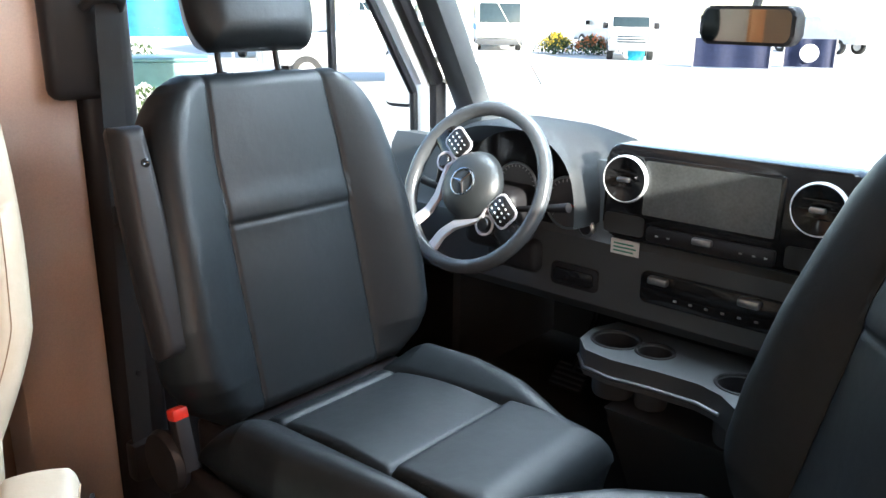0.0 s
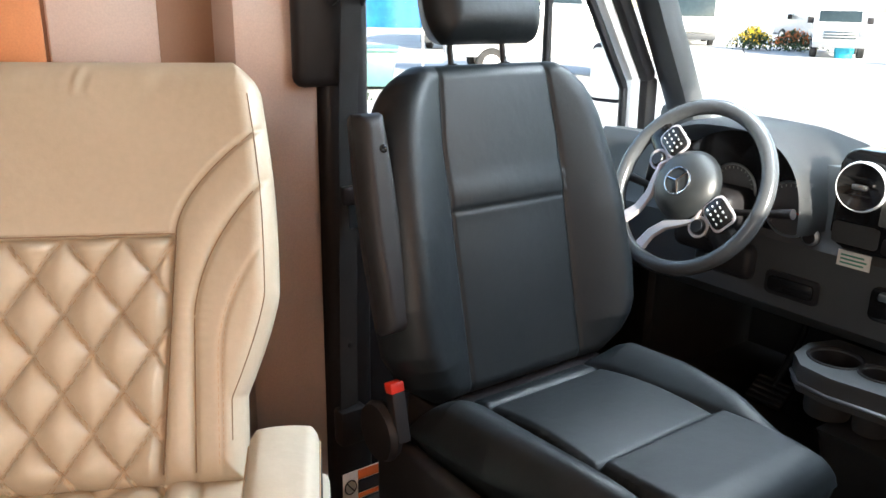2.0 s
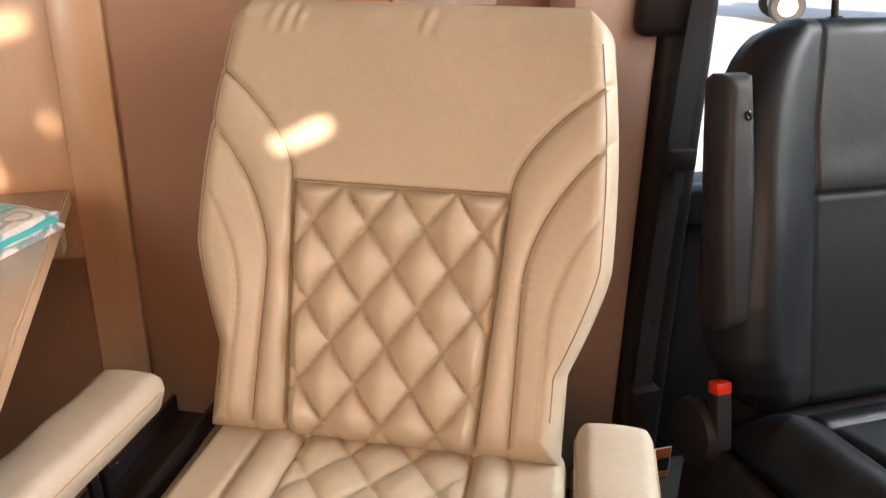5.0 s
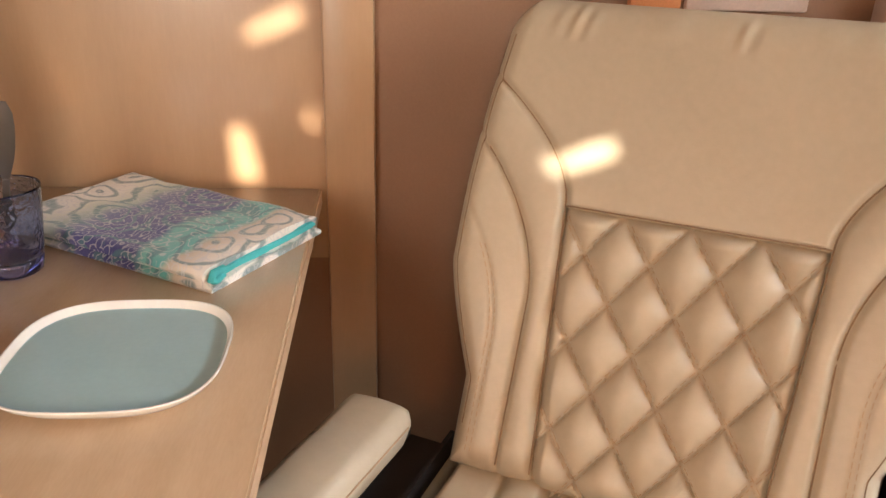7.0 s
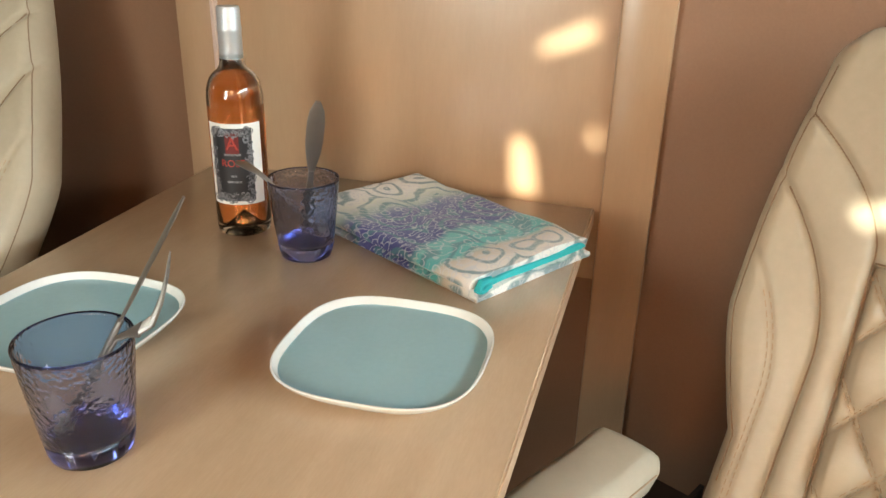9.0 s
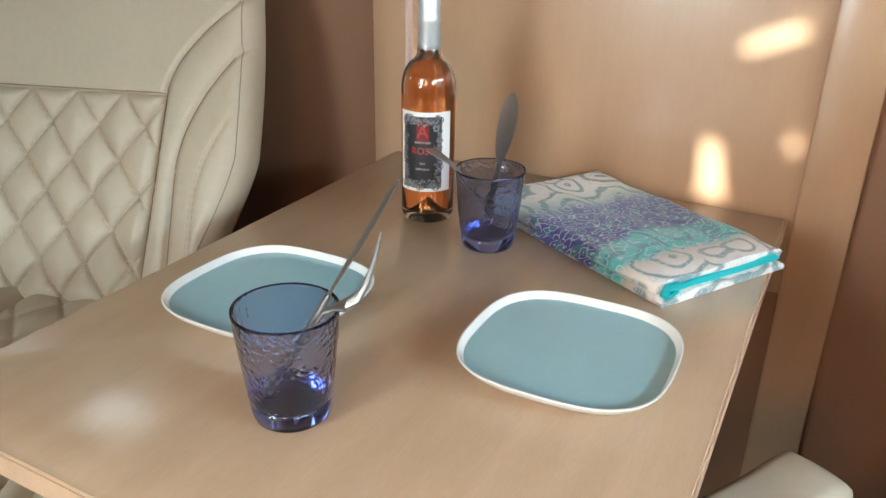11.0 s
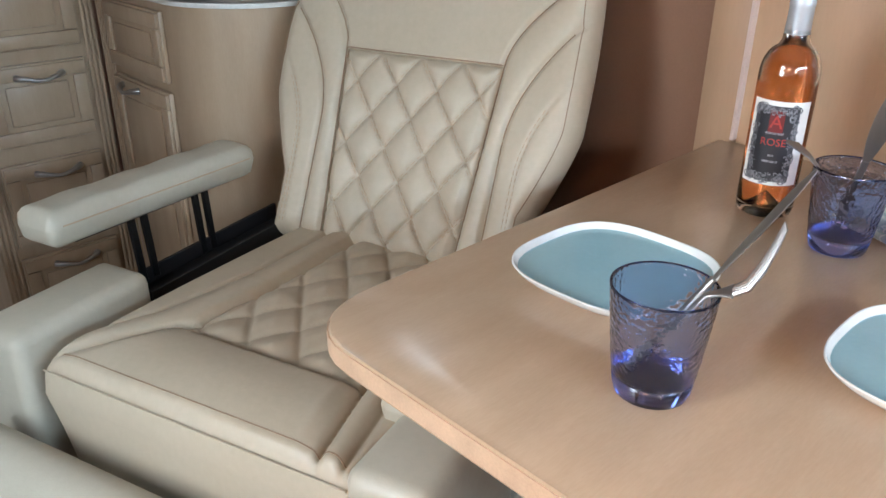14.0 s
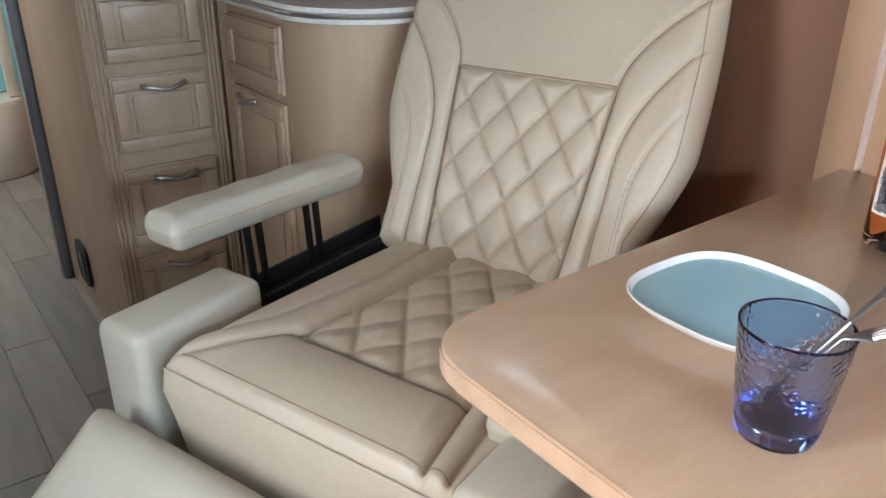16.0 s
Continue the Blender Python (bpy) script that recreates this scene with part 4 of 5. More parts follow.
# ---------------------------------------------------------------- cab shell: pillars, doors, windscreen
wall("pillar_b", (EX, 0.99, 0.0), (-0.955, 1.165, 1.92), WALL_PALE, "pale rosy padded post behind the driver's door", "pillar", 0.02)
wall("wall_panel_pale", (EX, 0.70, 1.02), (WX - 0.002, 0.885, 1.92), WALL_PALE, "pale upright trim panel on the side wall", "trim", 0.004)
wall("curtain_orange", (EX, 0.615, 1.02), (WX + 0.004, 0.692, 1.92), WALL_ORANGE, "orange-brown curtain edge on the side wall", "curtain", 0.006)
tagged(part("pillar_trim", box((-1.10, 1.167, 0.0), (-0.945, 1.275, 1.92), 0.02, 3), BLACK_PLASTIC), "black plastic door pillar with seat belt", "pillar", kind="structure")
wall("door_left_low", (EX, 1.276, 0.0), (-1.00, 2.30, 0.66), BLACK_PLASTIC, "black plastic driver's door panel", "door", 0.015)
wall("door_left_ledge", (-1.02, 1.276, 0.60), (-0.965, 2.25, 0.675), BLACK_PLASTIC, "black door ledge under the window", "door", 0.012)
wall("door_left_head", (EX, 1.276, 1.62), (-0.98, 2.0, 1.92), BLACK_PLASTIC, "black frame over the driver's window", "door", 0.015)


def bar(name, a, b, w, h, material, label, category="pillar", bevel=0.01):
    """A straight beam of a rectangular section between two points."""
    a, b = Vector(a), Vector(b)
    d = b - a
    q = Matrix.Translation(a) @ d.to_track_quat("Z", "Y").to_matrix().to_4x4()
    ob = part(name, box((-w / 2, -h / 2, 0), (w / 2, h / 2, d.length), bevel, 2, m=q), material)
    return tagged(ob, label, category, kind="structure")


bar("window_frame_rear", (-1.02, 1.285, 0.66), (-1.00, 1.270, 1.66), 0.03, 0.03, BLACK_PLASTIC, "black rear edge of the door window", "window frame")
bar("window_divider", (-1.02, 1.835, 0.62), (-1.02, 1.825, 1.66), 0.022, 0.022, BLACK_PLASTIC, "black upright bar in the door window", "window frame")
bar("window_frame_front", (-1.01, 2.125, 0.62), (-1.01, 2.115, 0.93), 0.022, 0.022, BLACK_PLASTIC, "black front edge of the door window", "window frame")
bar("window_frame_slope", (-1.01, 2.117, 0.92), (-0.99, 1.60, 1.66), 0.022, 0.024, BLACK_PLASTIC, "black sloping edge of the door window", "window frame")
bar("door_frame_white", (-1.025, 2.165, 0.55), (-1.025, 2.158, 0.95), 0.05, 0.040, WHITE_PAINT, "white painted door frame", "door frame")
bar("door_frame_slope", (-1.025, 2.160, 0.94), (-1.005, 1.645, 1.68), 0.05, 0.034, WHITE_PAINT, "white painted sloping door frame", "door frame")
bar("door_seal", (-0.995, 2.205, 0.50), (-0.995, 2.197, 0.95), 0.04, 0.05, BLACK_PLASTIC, "black rubber door seal", "door frame", 0.015)
bar("door_seal_slope", (-0.995, 2.198, 0.94), (-0.975, 1.690, 1.68), 0.04, 0.045, BLACK_PLASTIC, "black rubber door seal", "door frame", 0.015)
bar("pillar_a_left", (-0.945, 2.33, 0.62), (-0.945, 2.31, 0.88), 0.13, 0.10, GREY_PLASTIC, "grey windscreen pillar", "pillar", 0.03)
bar("pillar_a_left_slope", (-0.945, 2.335, 0.82), (-0.915, 1.76, 1.74), 0.085, 0.085, GREY_PLASTIC, "grey sloping windscreen pillar", "pillar", 0.025)
bar("pillar_a_right_slope", (0.90, 2.335, 0.78), (0.87, 1.74, 1.74), 0.085, 0.085, GREY_PLASTIC, "grey sloping windscreen pillar", "pillar", 0.025)
wall("windscreen_head", (EX, 1.70, 1.66), (RX + 0.1, 1.90, 1.92), GREY_PLASTIC, "grey headliner edge over the windscreen", "ceiling")
wall("door_right_low", (RX, 1.15, 0.0), (RX + 0.1, 2.9, 0.66), BLACK_PLASTIC, "black plastic passenger door panel", "door")
wall("door_right_head", (RX, 1.31, 1.62), (RX + 0.1, 1.95, 1.92), BLACK_PLASTIC, "black frame over the passenger window", "door")
wall("wall_front", (EX, 2.85, -0.1), (RX + 0.1, 2.9, 0.69), GREY_PLASTIC, "dark bulkhead under the windscreen", "wall")
wall("wall_left_nose", (EX, 2.30, 0.0), (-0.98, 2.86, 0.69), GREY_PLASTIC, "dark cab side ahead of the door", "wall")

screen_glass = bmesh.new()
quad = [Vector(p) for p in ((-0.93, 2.84, 0.70), (0.90, 2.84, 0.70), (0.86, 1.84, 1.68), (-0.90, 1.84, 1.68))]
nrm = (quad[1] - quad[0]).cross(quad[3] - quad[0]).normalized() * 0.004
skin(screen_glass, [[screen_glass.verts.new(p) for p in quad], [screen_glass.verts.new(p + nrm) for p in quad]])
ws = tagged(part("windscreen", screen_glass, CLEAR, None, smooth=False), "clear windscreen", "window", kind="structure")
ws.visible_shadow = False
for nm, y0, y1 in (("window_1", 1.30, 1.82), ("window_2", 1.845, 2.11)):
    top = 1.62 if nm == "window_1" else 1.28
    ol = [(y0, 0.66), (y1, 0.66), (y1, 0.93 if nm == "window_2" else top), (y0, top)]
    w_ = tagged(part(nm, prism(ol, "x", -1.024, -1.020), CLEAR, None, smooth=False), "clear driver's door window", "window", kind="structure")
    w_.visible_shadow = False

# seat belt on the pillar
belt = thing("seat_belt", pose(0, 0, 0), "black seat belt hanging on the door pillar", "seat belt")
part("upper_anchor", box((-0.960, 1.100, 0.975), (-0.915, 1.215, 1.40), 0.02, 3), BLACK_PLASTIC, belt, "black belt height adjuster")
part("guide_loop", tube([(-0.905, 1.165, 1.135), (-0.885, 1.17, 1.150), (-0.880, 1.20, 1.155), (-0.885, 1.225, 1.150), (-0.905, 1.23, 1.135)], 0.010, 10), BLACK_PLASTIC, belt)
part("webbing", blade([(-0.888, 1.20, 1.15), (-0.915, 1.205, 0.95), (-0.925, 1.205, 0.7), (-0.925, 1.20, 0.45), (-0.92, 1.195, 0.22)], [0.048] * 5, 0.002, (1, 0.15, 0.1)), WEBBING, belt, "black woven webbing")
tg = part("tongue", box((-0.925, 1.185, 0.735), (-0.905, 1.240, 0.775), 0.006, 2), BLACK_PLASTIC, belt, "black belt tongue")
part("tongue_plate", prism(rrect(1.20, 0.685, 1.222, 0.738, 0.006), "x", -0.914, -0.911), SATIN, tg, "steel tongue plate")
part("belt_button", lathe([(0.001, 0), (0.006, 0), (0.006, 0.003), (0.001, 0.004)], 12, m=pose(-0.918, 1.20, 0.42, 0, 90, 0)), BLACK_PLASTIC, belt)
part("lower_anchor", box((-0.945, 1.165, 0.18), (-0.90, 1.235, 0.27), 0.012, 2), BLACK_PLASTIC, belt)

LABEL_ORANGE = mat("orange_label", (0.80, 0.17, 0.04), 0.5, var=0.05, bump=0)
sticker = thing("warning_label", pose(0, 0.045, -0.070), "orange and white warning label on the pillar foot", "label")
part("label_face", box((-0.944, 1.142, 0.075), (-0.9425, 1.262, 0.155), 0), PAPER, sticker, smooth=False)
part("orange_field", box((-0.9424, 1.182, 0.078), (-0.9415, 1.260, 0.090), 0), LABEL_ORANGE, sticker, smooth=False)
part("orange_field", box((-0.9424, 1.182, 0.128), (-0.9415, 1.260, 0.153), 0), LABEL_ORANGE, sticker, smooth=False)
part("dark_field", box((-0.9424, 1.182, 0.092), (-0.9415, 1.260, 0.126), 0), INK, sticker, smooth=False)
ringm = bmesh.new()
tube([(-0.9418, 1.162 + 0.015 * math.cos(a), 0.115 + 0.018 * math.sin(a)) for a in np.linspace(0, 2 * math.pi, 25)[:-1]], 0.0018, 6, ringm, True)
tube([(-0.9418, 1.152, 0.128), (-0.9418, 1.172, 0.102)], 0.0016, 6, ringm)
part("pictogram", ringm, INK, sticker)

area_lamp("windscreen_daylight", (-0.05, 2.0, 1.56), (-0.2, 1.35, 0.2), 1.6, 0.28, 9.5, (0.84, 0.97, 1.08))
# ---------------------------------------------------------------- dashboard
dash = thing("dashboard", pose(0, 0, 0), "black dashboard with wide screen and round air vents", "dashboard")
prof = [(2.80, 0.69), (2.35, 0.765), (2.08, 0.825), (2.005, 0.832), (1.985, 0.80), (1.985, 0.70), (1.955, 0.665), (1.955, 0.52), (1.985, 0.49), (2.20, 0.40), (2.80, 0.35)]
part("dash_body", prism(prof, "x", -0.97, 0.90, 0.006), GREY_PLASTIC, dash, "dark grey moulded dash")
# hood over the instruments
hood = bmesh.new()
rings = []
for y, k in ((1.895, 0.98), (1.92, 1.03), (2.05, 1.03), (2.20, 0.90), (2.40, 0.65)):
    ring = []
    for t in np.linspace(0, math.pi, 25):
        ring.append(hood.verts.new((-0.532 - 0.200 * k * math.copysign(abs(math.cos(t)) ** 0.75, math.cos(t)), y, 0.70 + 0.200 * k * math.sin(t) ** 0.75)))
    rings.append(ring)
for i in range(len(rings) - 1):
    for k in range(24):
        hood.faces.new((rings[i][k], rings[i][k + 1], rings[i + 1][k + 1], rings[i + 1][k]))
bmesh.ops.solidify(hood, geom=hood.faces[:], thickness=0.018)
part("instrument_hood", hood, GREY_PLASTIC, dash, "dark hood over the instruments", angle=60)
part("instrument_face", prism([(-0.532 - 0.188 * math.cos(t), 0.665 + 0.215 * math.sin(t) ** 0.8) for t in np.linspace(0, math.pi, 20)], "y", 1.968, 1.984), GLOSS_BLACK, dash, "gloss black instrument face")
GAUGE = mat("gauge_face", (0.09, 0.09, 0.095), 0.3, bump=0)
MARK = mat("grey_symbol", (0.30, 0.30, 0.30), 0.5, bump=0)
NEEDLE = mat("gauge_marks", (0.7, 0.7, 0.7), 0.5, bump=0)
for gx, gz, gr in ((-0.535, 0.752, 0.055), (-0.395, 0.735, 0.058)):
    gm = pose(gx, 1.967, gz, 90, 0, 0)
    g = part("gauge", lathe([(0.001, 0), (gr, 0), (gr, 0.004), (0.001, 0.004)], 40, m=gm), GAUGE, dash, "round dial")
    rim_ = bmesh.new()
    tube([gm @ Vector((gr * math.cos(a), gr * math.sin(a), 0.005)) for a in np.linspace(0, 2 * math.pi, 41)[:-1]], 0.003, 6, rim_, True)
    part("gauge_rim", rim_, SATIN, g)
    tick = bmesh.new()
    for k in range(22):
        a = radians(-40 + 260 * k / 21)
        tube([gm @ Vector((r * math.cos(a), r * math.sin(a), 0.0048)) for r in (gr * 0.82, gr * 0.92)], 0.0008, 4, tick)
    part("tick_marks", tick, NEEDLE, g)
part("needle", tube([(-0.395, 1.961, 0.735), (-0.355, 1.961, 0.722)], 0.0014, 5), RED, dash)

# centre panel, screen, vents
cpan = part("centre_panel", prism(rrect(-0.290, 0.690, 0.205, 0.885, 0.030), "y", 1.935, 2.0, 0.006), GLOSS_BLACK, dash, "gloss black centre panel")
part("screen_bezel", prism(rrect(-0.205, 0.742, 0.072, 0.866, 0.006), "y", 1.928, 1.94, 0.002), GLOSS_BLACK, cpan)
RING = mat("bright_ring", (0.74, 0.75, 0.77), 0.28, metal=0.4, var=0.03, bump=0)
# Mottled grey base colour stands in for reflections on the dark screen.
SCREEN = mat("screen_sheen", (0.12, 0.128, 0.128), 0.12, var=0.25, scale=9, bump=0)
part("screen", prism(rrect(-0.198, 0.750, 0.064, 0.860, 0.004), "y", 1.9265, 1.929), SCREEN, cpan, "touch screen, switched off, with reflections painted grey")
for vx in (-0.238, 0.134):
    vm = pose(vx, 1.935, 0.818, 90, 0, 0)
    v_ = part("air_vent", lathe([(0.001, 0.0), (0.040, 0.0), (0.043, 0.004), (0.046, 0.020), (0.001, 0.006)], 40, m=vm), GLOSS_BLACK, dash, "round air vent")
    part("vent_ring", lathe([(0.0435, 0.002), (0.0475, 0.004), (0.0490, 0.014), (0.0465, 0.021), (0.0430, 0.018), (0.0425, 0.006)], 48, m=vm), RING, v_, "bright silver ring")
    for k in range(3):
        part("vent_blade", box((-0.038, -0.017 + k * 0.017 - 0.0012, 0.008), (0.038, -0.017 + k * 0.017 + 0.0012, 0.016), 0, m=vm), GLOSS_BLACK, v_)
    part("vent_knob", box((-0.014, -0.005, 0.016), (0.014, 0.005, 0.026), 0.003, 2, m=vm), SATIN, v_, "silver vent knob")
# Flat matte plates stand in for the shade inside the slots.
for x0, x1 in ((-0.285, -0.195), (0.085, 0.17)):
    part("storage_slot", prism(rrect(x0, 0.700, x1, 0.742, 0.008), "y", 1.931, 1.937), CARPET, cpan, "flat matte plate drawn as a shaded storage slot")
part("switch_strip", prism(rrect(-0.185, 0.697, 0.070, 0.728, 0.006), "y", 1.926, 1.94, 0.002), BLACK_PLASTIC, cpan, "black switch strip")
part("silver_switch", box((-0.086, 1.915, 0.712), (-0.046, 1.93, 0.726), 0.004, 2), SATIN, cpan, "silver rocker")
rng = random.Random(7)
for x in (-0.165, -0.140, 0.005, 0.030, 0.052):
    part("switch_mark", box((x, 1.9245, 0.710), (x + 0.006, 1.9262, 0.713), 0), MARK, cpan, smooth=False)
# climate strip
clim = part("climate_panel", prism(rrect(-0.195, 0.562, 0.20, 0.628, 0.010), "y", 1.942, 1.96, 0.003), GLOSS_BLACK, dash, "black climate control strip")
for x in (-0.175, 0.012):
    part("silver_switch", box((x, 1.926, 0.608), (x + 0.042, 1.945, 0.624), 0.004, 2), SATIN, clim, "silver rocker")
for k in range(7):
    part("switch_mark", box((-0.12 + k * 0.033, 1.9405, 0.578), (-0.113 + k * 0.033, 1.9422, 0.582), 0), MARK, clim, smooth=False)
part("pocket_frame", prism(rrect(-0.420, 0.548, -0.300, 0.600, 0.010), "y", 1.948, 1.957, 0.002), BLACK_PLASTIC, dash, "small drawer in the dash")
part("pocket_lid", prism(rrect(-0.410, 0.558, -0.310, 0.590, 0.008), "y", 1.942, 1.950, 0.002), GLOSS_BLACK, dash)
part("start_button", lathe([(0.001, 0), (0.018, 0), (0.018, 0.008), (0.012, 0.012), (0.001, 0.012)], 28, m=pose(-0.337, 1.958, 0.690, 90, 0, 0)), SATIN, dash, "silver-ringed start button")
part("start_button_cap", lathe([(0.001, 0.008), (0.013, 0.008), (0.013, 0.014), (0.001, 0.015)], 28, m=pose(-0.337, 1.958, 0.690, 90, 0, 0)), BLACK_PLASTIC, dash)
note = part("sticker", box((-0.275, 1.950, 0.650), (-0.210, 1.953, 0.682), 0), PAPER, dash, "white paper sticker", smooth=False)
for k in range(3):
    part("print_bar", box((-0.268, 1.9485, 0.656 + k * 0.008), (-0.222 + 0.006 * (k % 2), 1.9502, 0.659 + k * 0.008), 0), mat("green_print", (0.08, 0.30, 0.22), 0.6, bump=0), note, smooth=False)

# cup holder tray
TRAY = [(-0.30, 2.02), (-0.325, 1.95), (-0.315, 1.88), (-0.275, 1.835), (-0.21, 1.825), (-0.12, 1.838), (-0.03, 1.842), (0.02, 1.825), (0.06, 1.79), (0.12, 1.775), (0.30, 1.79), (0.34, 1.86), (0.34, 2.02)]
CUPS = ((-0.252, 1.925, 0.050), (-0.162, 1.925, 0.038), (0.03, 1.895, 0.045), (0.14, 1.87, 0.045))
bm = bmesh.new()
lip = [bm.verts.new((x, y, 0.468)) for x, y in TRAY]
edges = [bm.edges.new((lip[i], lip[(i + 1) % len(lip)])) for i in range(len(lip))]
wells = []
for cx, cy, cr in CUPS:
    ring = [bm.verts.new((cx + cr * math.cos(2 * math.pi * k / 32), cy + cr * math.sin(2 * math.pi * k / 32), 0.468)) for k in range(32)]
    edges += [bm.edges.new((ring[i], ring[(i + 1) % 32])) for i in range(32)]
    wells.append((ring, cx, cy, cr))
bmesh.ops.triangle_fill(bm, edges=edges, use_beauty=True)
low = [bm.verts.new((x, y, 0.412)) for x, y in TRAY]
for i in range(len(lip)):
    bm.faces.new((lip[i], lip[(i + 1) % len(lip)], low[(i + 1) % len(lip)], low[i]))
for ring, cx, cy, cr in wells:
    last = ring
    for r, z in ((cr * 0.97, 0.464), (cr * 0.92, 0.355), (cr * 0.86, 0.345)):
        nxt = [bm.verts.new((cx + r * math.cos(2 * math.pi * k / 32), cy + r * math.sin(2 * math.pi * k / 32), z)) for k in range(32)]
        for k in range(32):
            bm.faces.new((last[k], last[(k + 1) % 32], nxt[(k + 1) % 32], nxt[k]))
        last = nxt
    bm.faces.new(last)
bmesh.ops.translate(bm, verts=bm.verts[:], vec=(0.022, 0, 0))
tray = part("cup_tray", bm, GREY_PLASTIC, dash, "moulded tray with cup holders")
for cx, cy, cr in CUPS:
    # Black insert added in each well; its colour stands in for deep shade.
    part("cup_shade", lathe([(0.001, 0.349), (cr * 0.84, 0.349), (cr * 0.90, 0.357), (cr * 0.955, 0.4635), (cr * 0.935, 0.4635), (cr * 0.88, 0.362), (0.001, 0.353)], 36, m=pose(cx + 0.022, cy, 0)), BLACK_PLASTIC, tray, "black insert that paints the shade in the cup well")
    part("cup_rim", tube([(cx + 0.022 + (cr + 0.002) * math.cos(a), cy + (cr + 0.002) * math.sin(a), 0.468) for a in np.linspace(0, 2 * math.pi, 37)[:-1]], 0.0035, 8, closed=True), BLACK_PLASTIC, tray)
part("tray_trim", tube([(-0.303, 1.95, 0.43), (-0.293, 1.878, 0.43), (-0.253, 1.832, 0.43), (-0.188, 1.822, 0.43), (-0.098, 1.835, 0.43), (-0.008, 1.839, 0.43), (0.042, 1.822, 0.43)], 0.004, 8), SATIN, tray, "thin silver trim line")
part("lower_console", prism([(1.86, 0.338), (2.30, 0.338), (2.40, 0.0), (2.05, 0.0), (1.90, 0.30)], "x", -0.22, 0.30, 0.01), GREY_PLASTIC, dash)

# steering wheel
HUB_BLACK = mat("airbag_cover", (0.020, 0.023, 0.025), 0.42, bump=0.3, fine=700)
SILVER = mat("silver_paint", (0.66, 0.61, 0.63), 0.34, metal=0.35, var=0.04, bump=0)
wheel = thing("steering_wheel", pose(-0.545, 1.815, 0.772, 66, 0, 0) @ pose(0, 0, 0, 0, 0, -38), "black leather steering wheel with silver spokes", "steering wheel")
part("rim", tube([(0.178 * math.cos(a), 0.178 * math.sin(a), 0.0) for a in np.linspace(0, 2 * math.pi, 73)[:-1]], 0.0165, 14, closed=True), SUNLIT_LEATHER, wheel, "black leather rim", angle=80)
hub = part("hub", lathe([(0.001, 0.044), (0.030, 0.042), (0.056, 0.034), (0.073, 0.018), (0.079, 0.002), (0.070, -0.012), (0.001, -0.02)], 48), HUB_BLACK, wheel, "rounded black airbag cover", angle=80)
em = bmesh.new()
tube([(0.029 * math.cos(a), 0.029 * math.sin(a), 0.0435) for a in np.linspace(0, 2 * math.pi, 33)[:-1]], 0.0022, 8, em, True)
for a in (90, 210, 330):
    tube([(0, 0, 0.0455), (0.028 * math.cos(radians(a)), 0.028 * math.sin(radians(a)), 0.0440)], [0.0035, 0.0014], 6, em)
part("emblem", em, CHROME, hub, "round chrome emblem")
for sg in (-1, 1):
    part("spoke", blade([(sg * 0.05, -0.004, 0.0), (sg * 0.10, 0.004, -0.002), (sg * 0.170, 0.010, 0.0)], [0.060, 0.056, 0.060], 0.016, (0, 0, 1)), GLOSS_BLACK, wheel, "gloss black side spoke")
    bp = part("button_pad", prism(rrect(sg * 0.105 - 0.030, 0.006, sg * 0.105 + 0.032, 0.052, 0.012), "z", 0.002, 0.018, 0.003), GLOSS_BLACK, wheel, "control buttons")
    part("pad_bezel", tube([(x, y, 0.013) for x, y in rrect(sg * 0.105 - 0.032, 0.004, sg * 0.105 + 0.034, 0.054, 0.013)], 0.0030, 6, closed=True), SILVER, bp, "silver bezel")
    for i in range(4):
        for j in range(3):
            part("button_mark", box((sg * 0.105 - 0.022 + i * 0.013, 0.014 + j * 0.012, 0.0178), (sg * 0.105 - 0.017 + i * 0.013, 0.017 + j * 0.012, 0.0190), 0), NEEDLE, bp, smooth=False)
    kn = part("side_knob", lathe([(0.001, 0.016), (0.013, 0.016), (0.016, 0.012), (0.016, 0.0), (0.001, 0.0)], 24, m=pose(sg * 0.098, -0.022, 0.002)), GLOSS_BLACK, wheel, "round black knob")
    part("knob_ring", tube([(sg * 0.098 + 0.022 * math.cos(a), -0.022 + 0.020 * math.sin(a), 0.009) for a in np.linspace(0, 2 * math.pi, 29)[:-1]], 0.0032, 6, closed=True), SILVER, kn, "silver ring")
    # silver contour that runs from the pad round the hub into one prong of the lower spoke
    part("silver_spoke", blade([(sg * 0.074, 0.004, 0.010), (sg * 0.083, -0.022, 0.010), (sg * 0.066, -0.050, 0.008), (sg * 0.044, -0.082, 0.006), (sg * 0.036, -0.120, 0.003), (sg * 0.044, -0.168, 0.0)], [0.006, 0.008, 0.014, 0.022, 0.024, 0.030], 0.012, (0, 0, 1)), SILVER, wheel, "bright silver spoke")
col = thing("steering_column", pose(0, 0, 0), "black steering column with stalk switches", "steering column")
part("column_shroud", box((-0.615, 1.86, 0.62), (-0.475, 2.10, 0.76), 0.025, 3), BLACK_PLASTIC, col)
part("column_lower", box((-0.60, 1.93, 0.56), (-0.45, 2.05, 0.64), 0.02, 3), BLACK_PLASTIC, col)
part("stalk", tube([(-0.48, 1.885, 0.72), (-0.41, 1.875, 0.735), (-0.335, 1.87, 0.75)], [0.007, 0.007, 0.011], 10), BLACK_PLASTIC, col, "black stalk switch")
part("stalk", tube([(-0.61, 1.885, 0.72), (-0.68, 1.875, 0.735), (-0.745, 1.87, 0.75)], [0.007, 0.007, 0.011], 10), BLACK_PLASTIC, col, "black stalk switch")

pedal = thing("brake_pedal", pose(0, 0, 0), "black rubber brake pedal", "pedal")
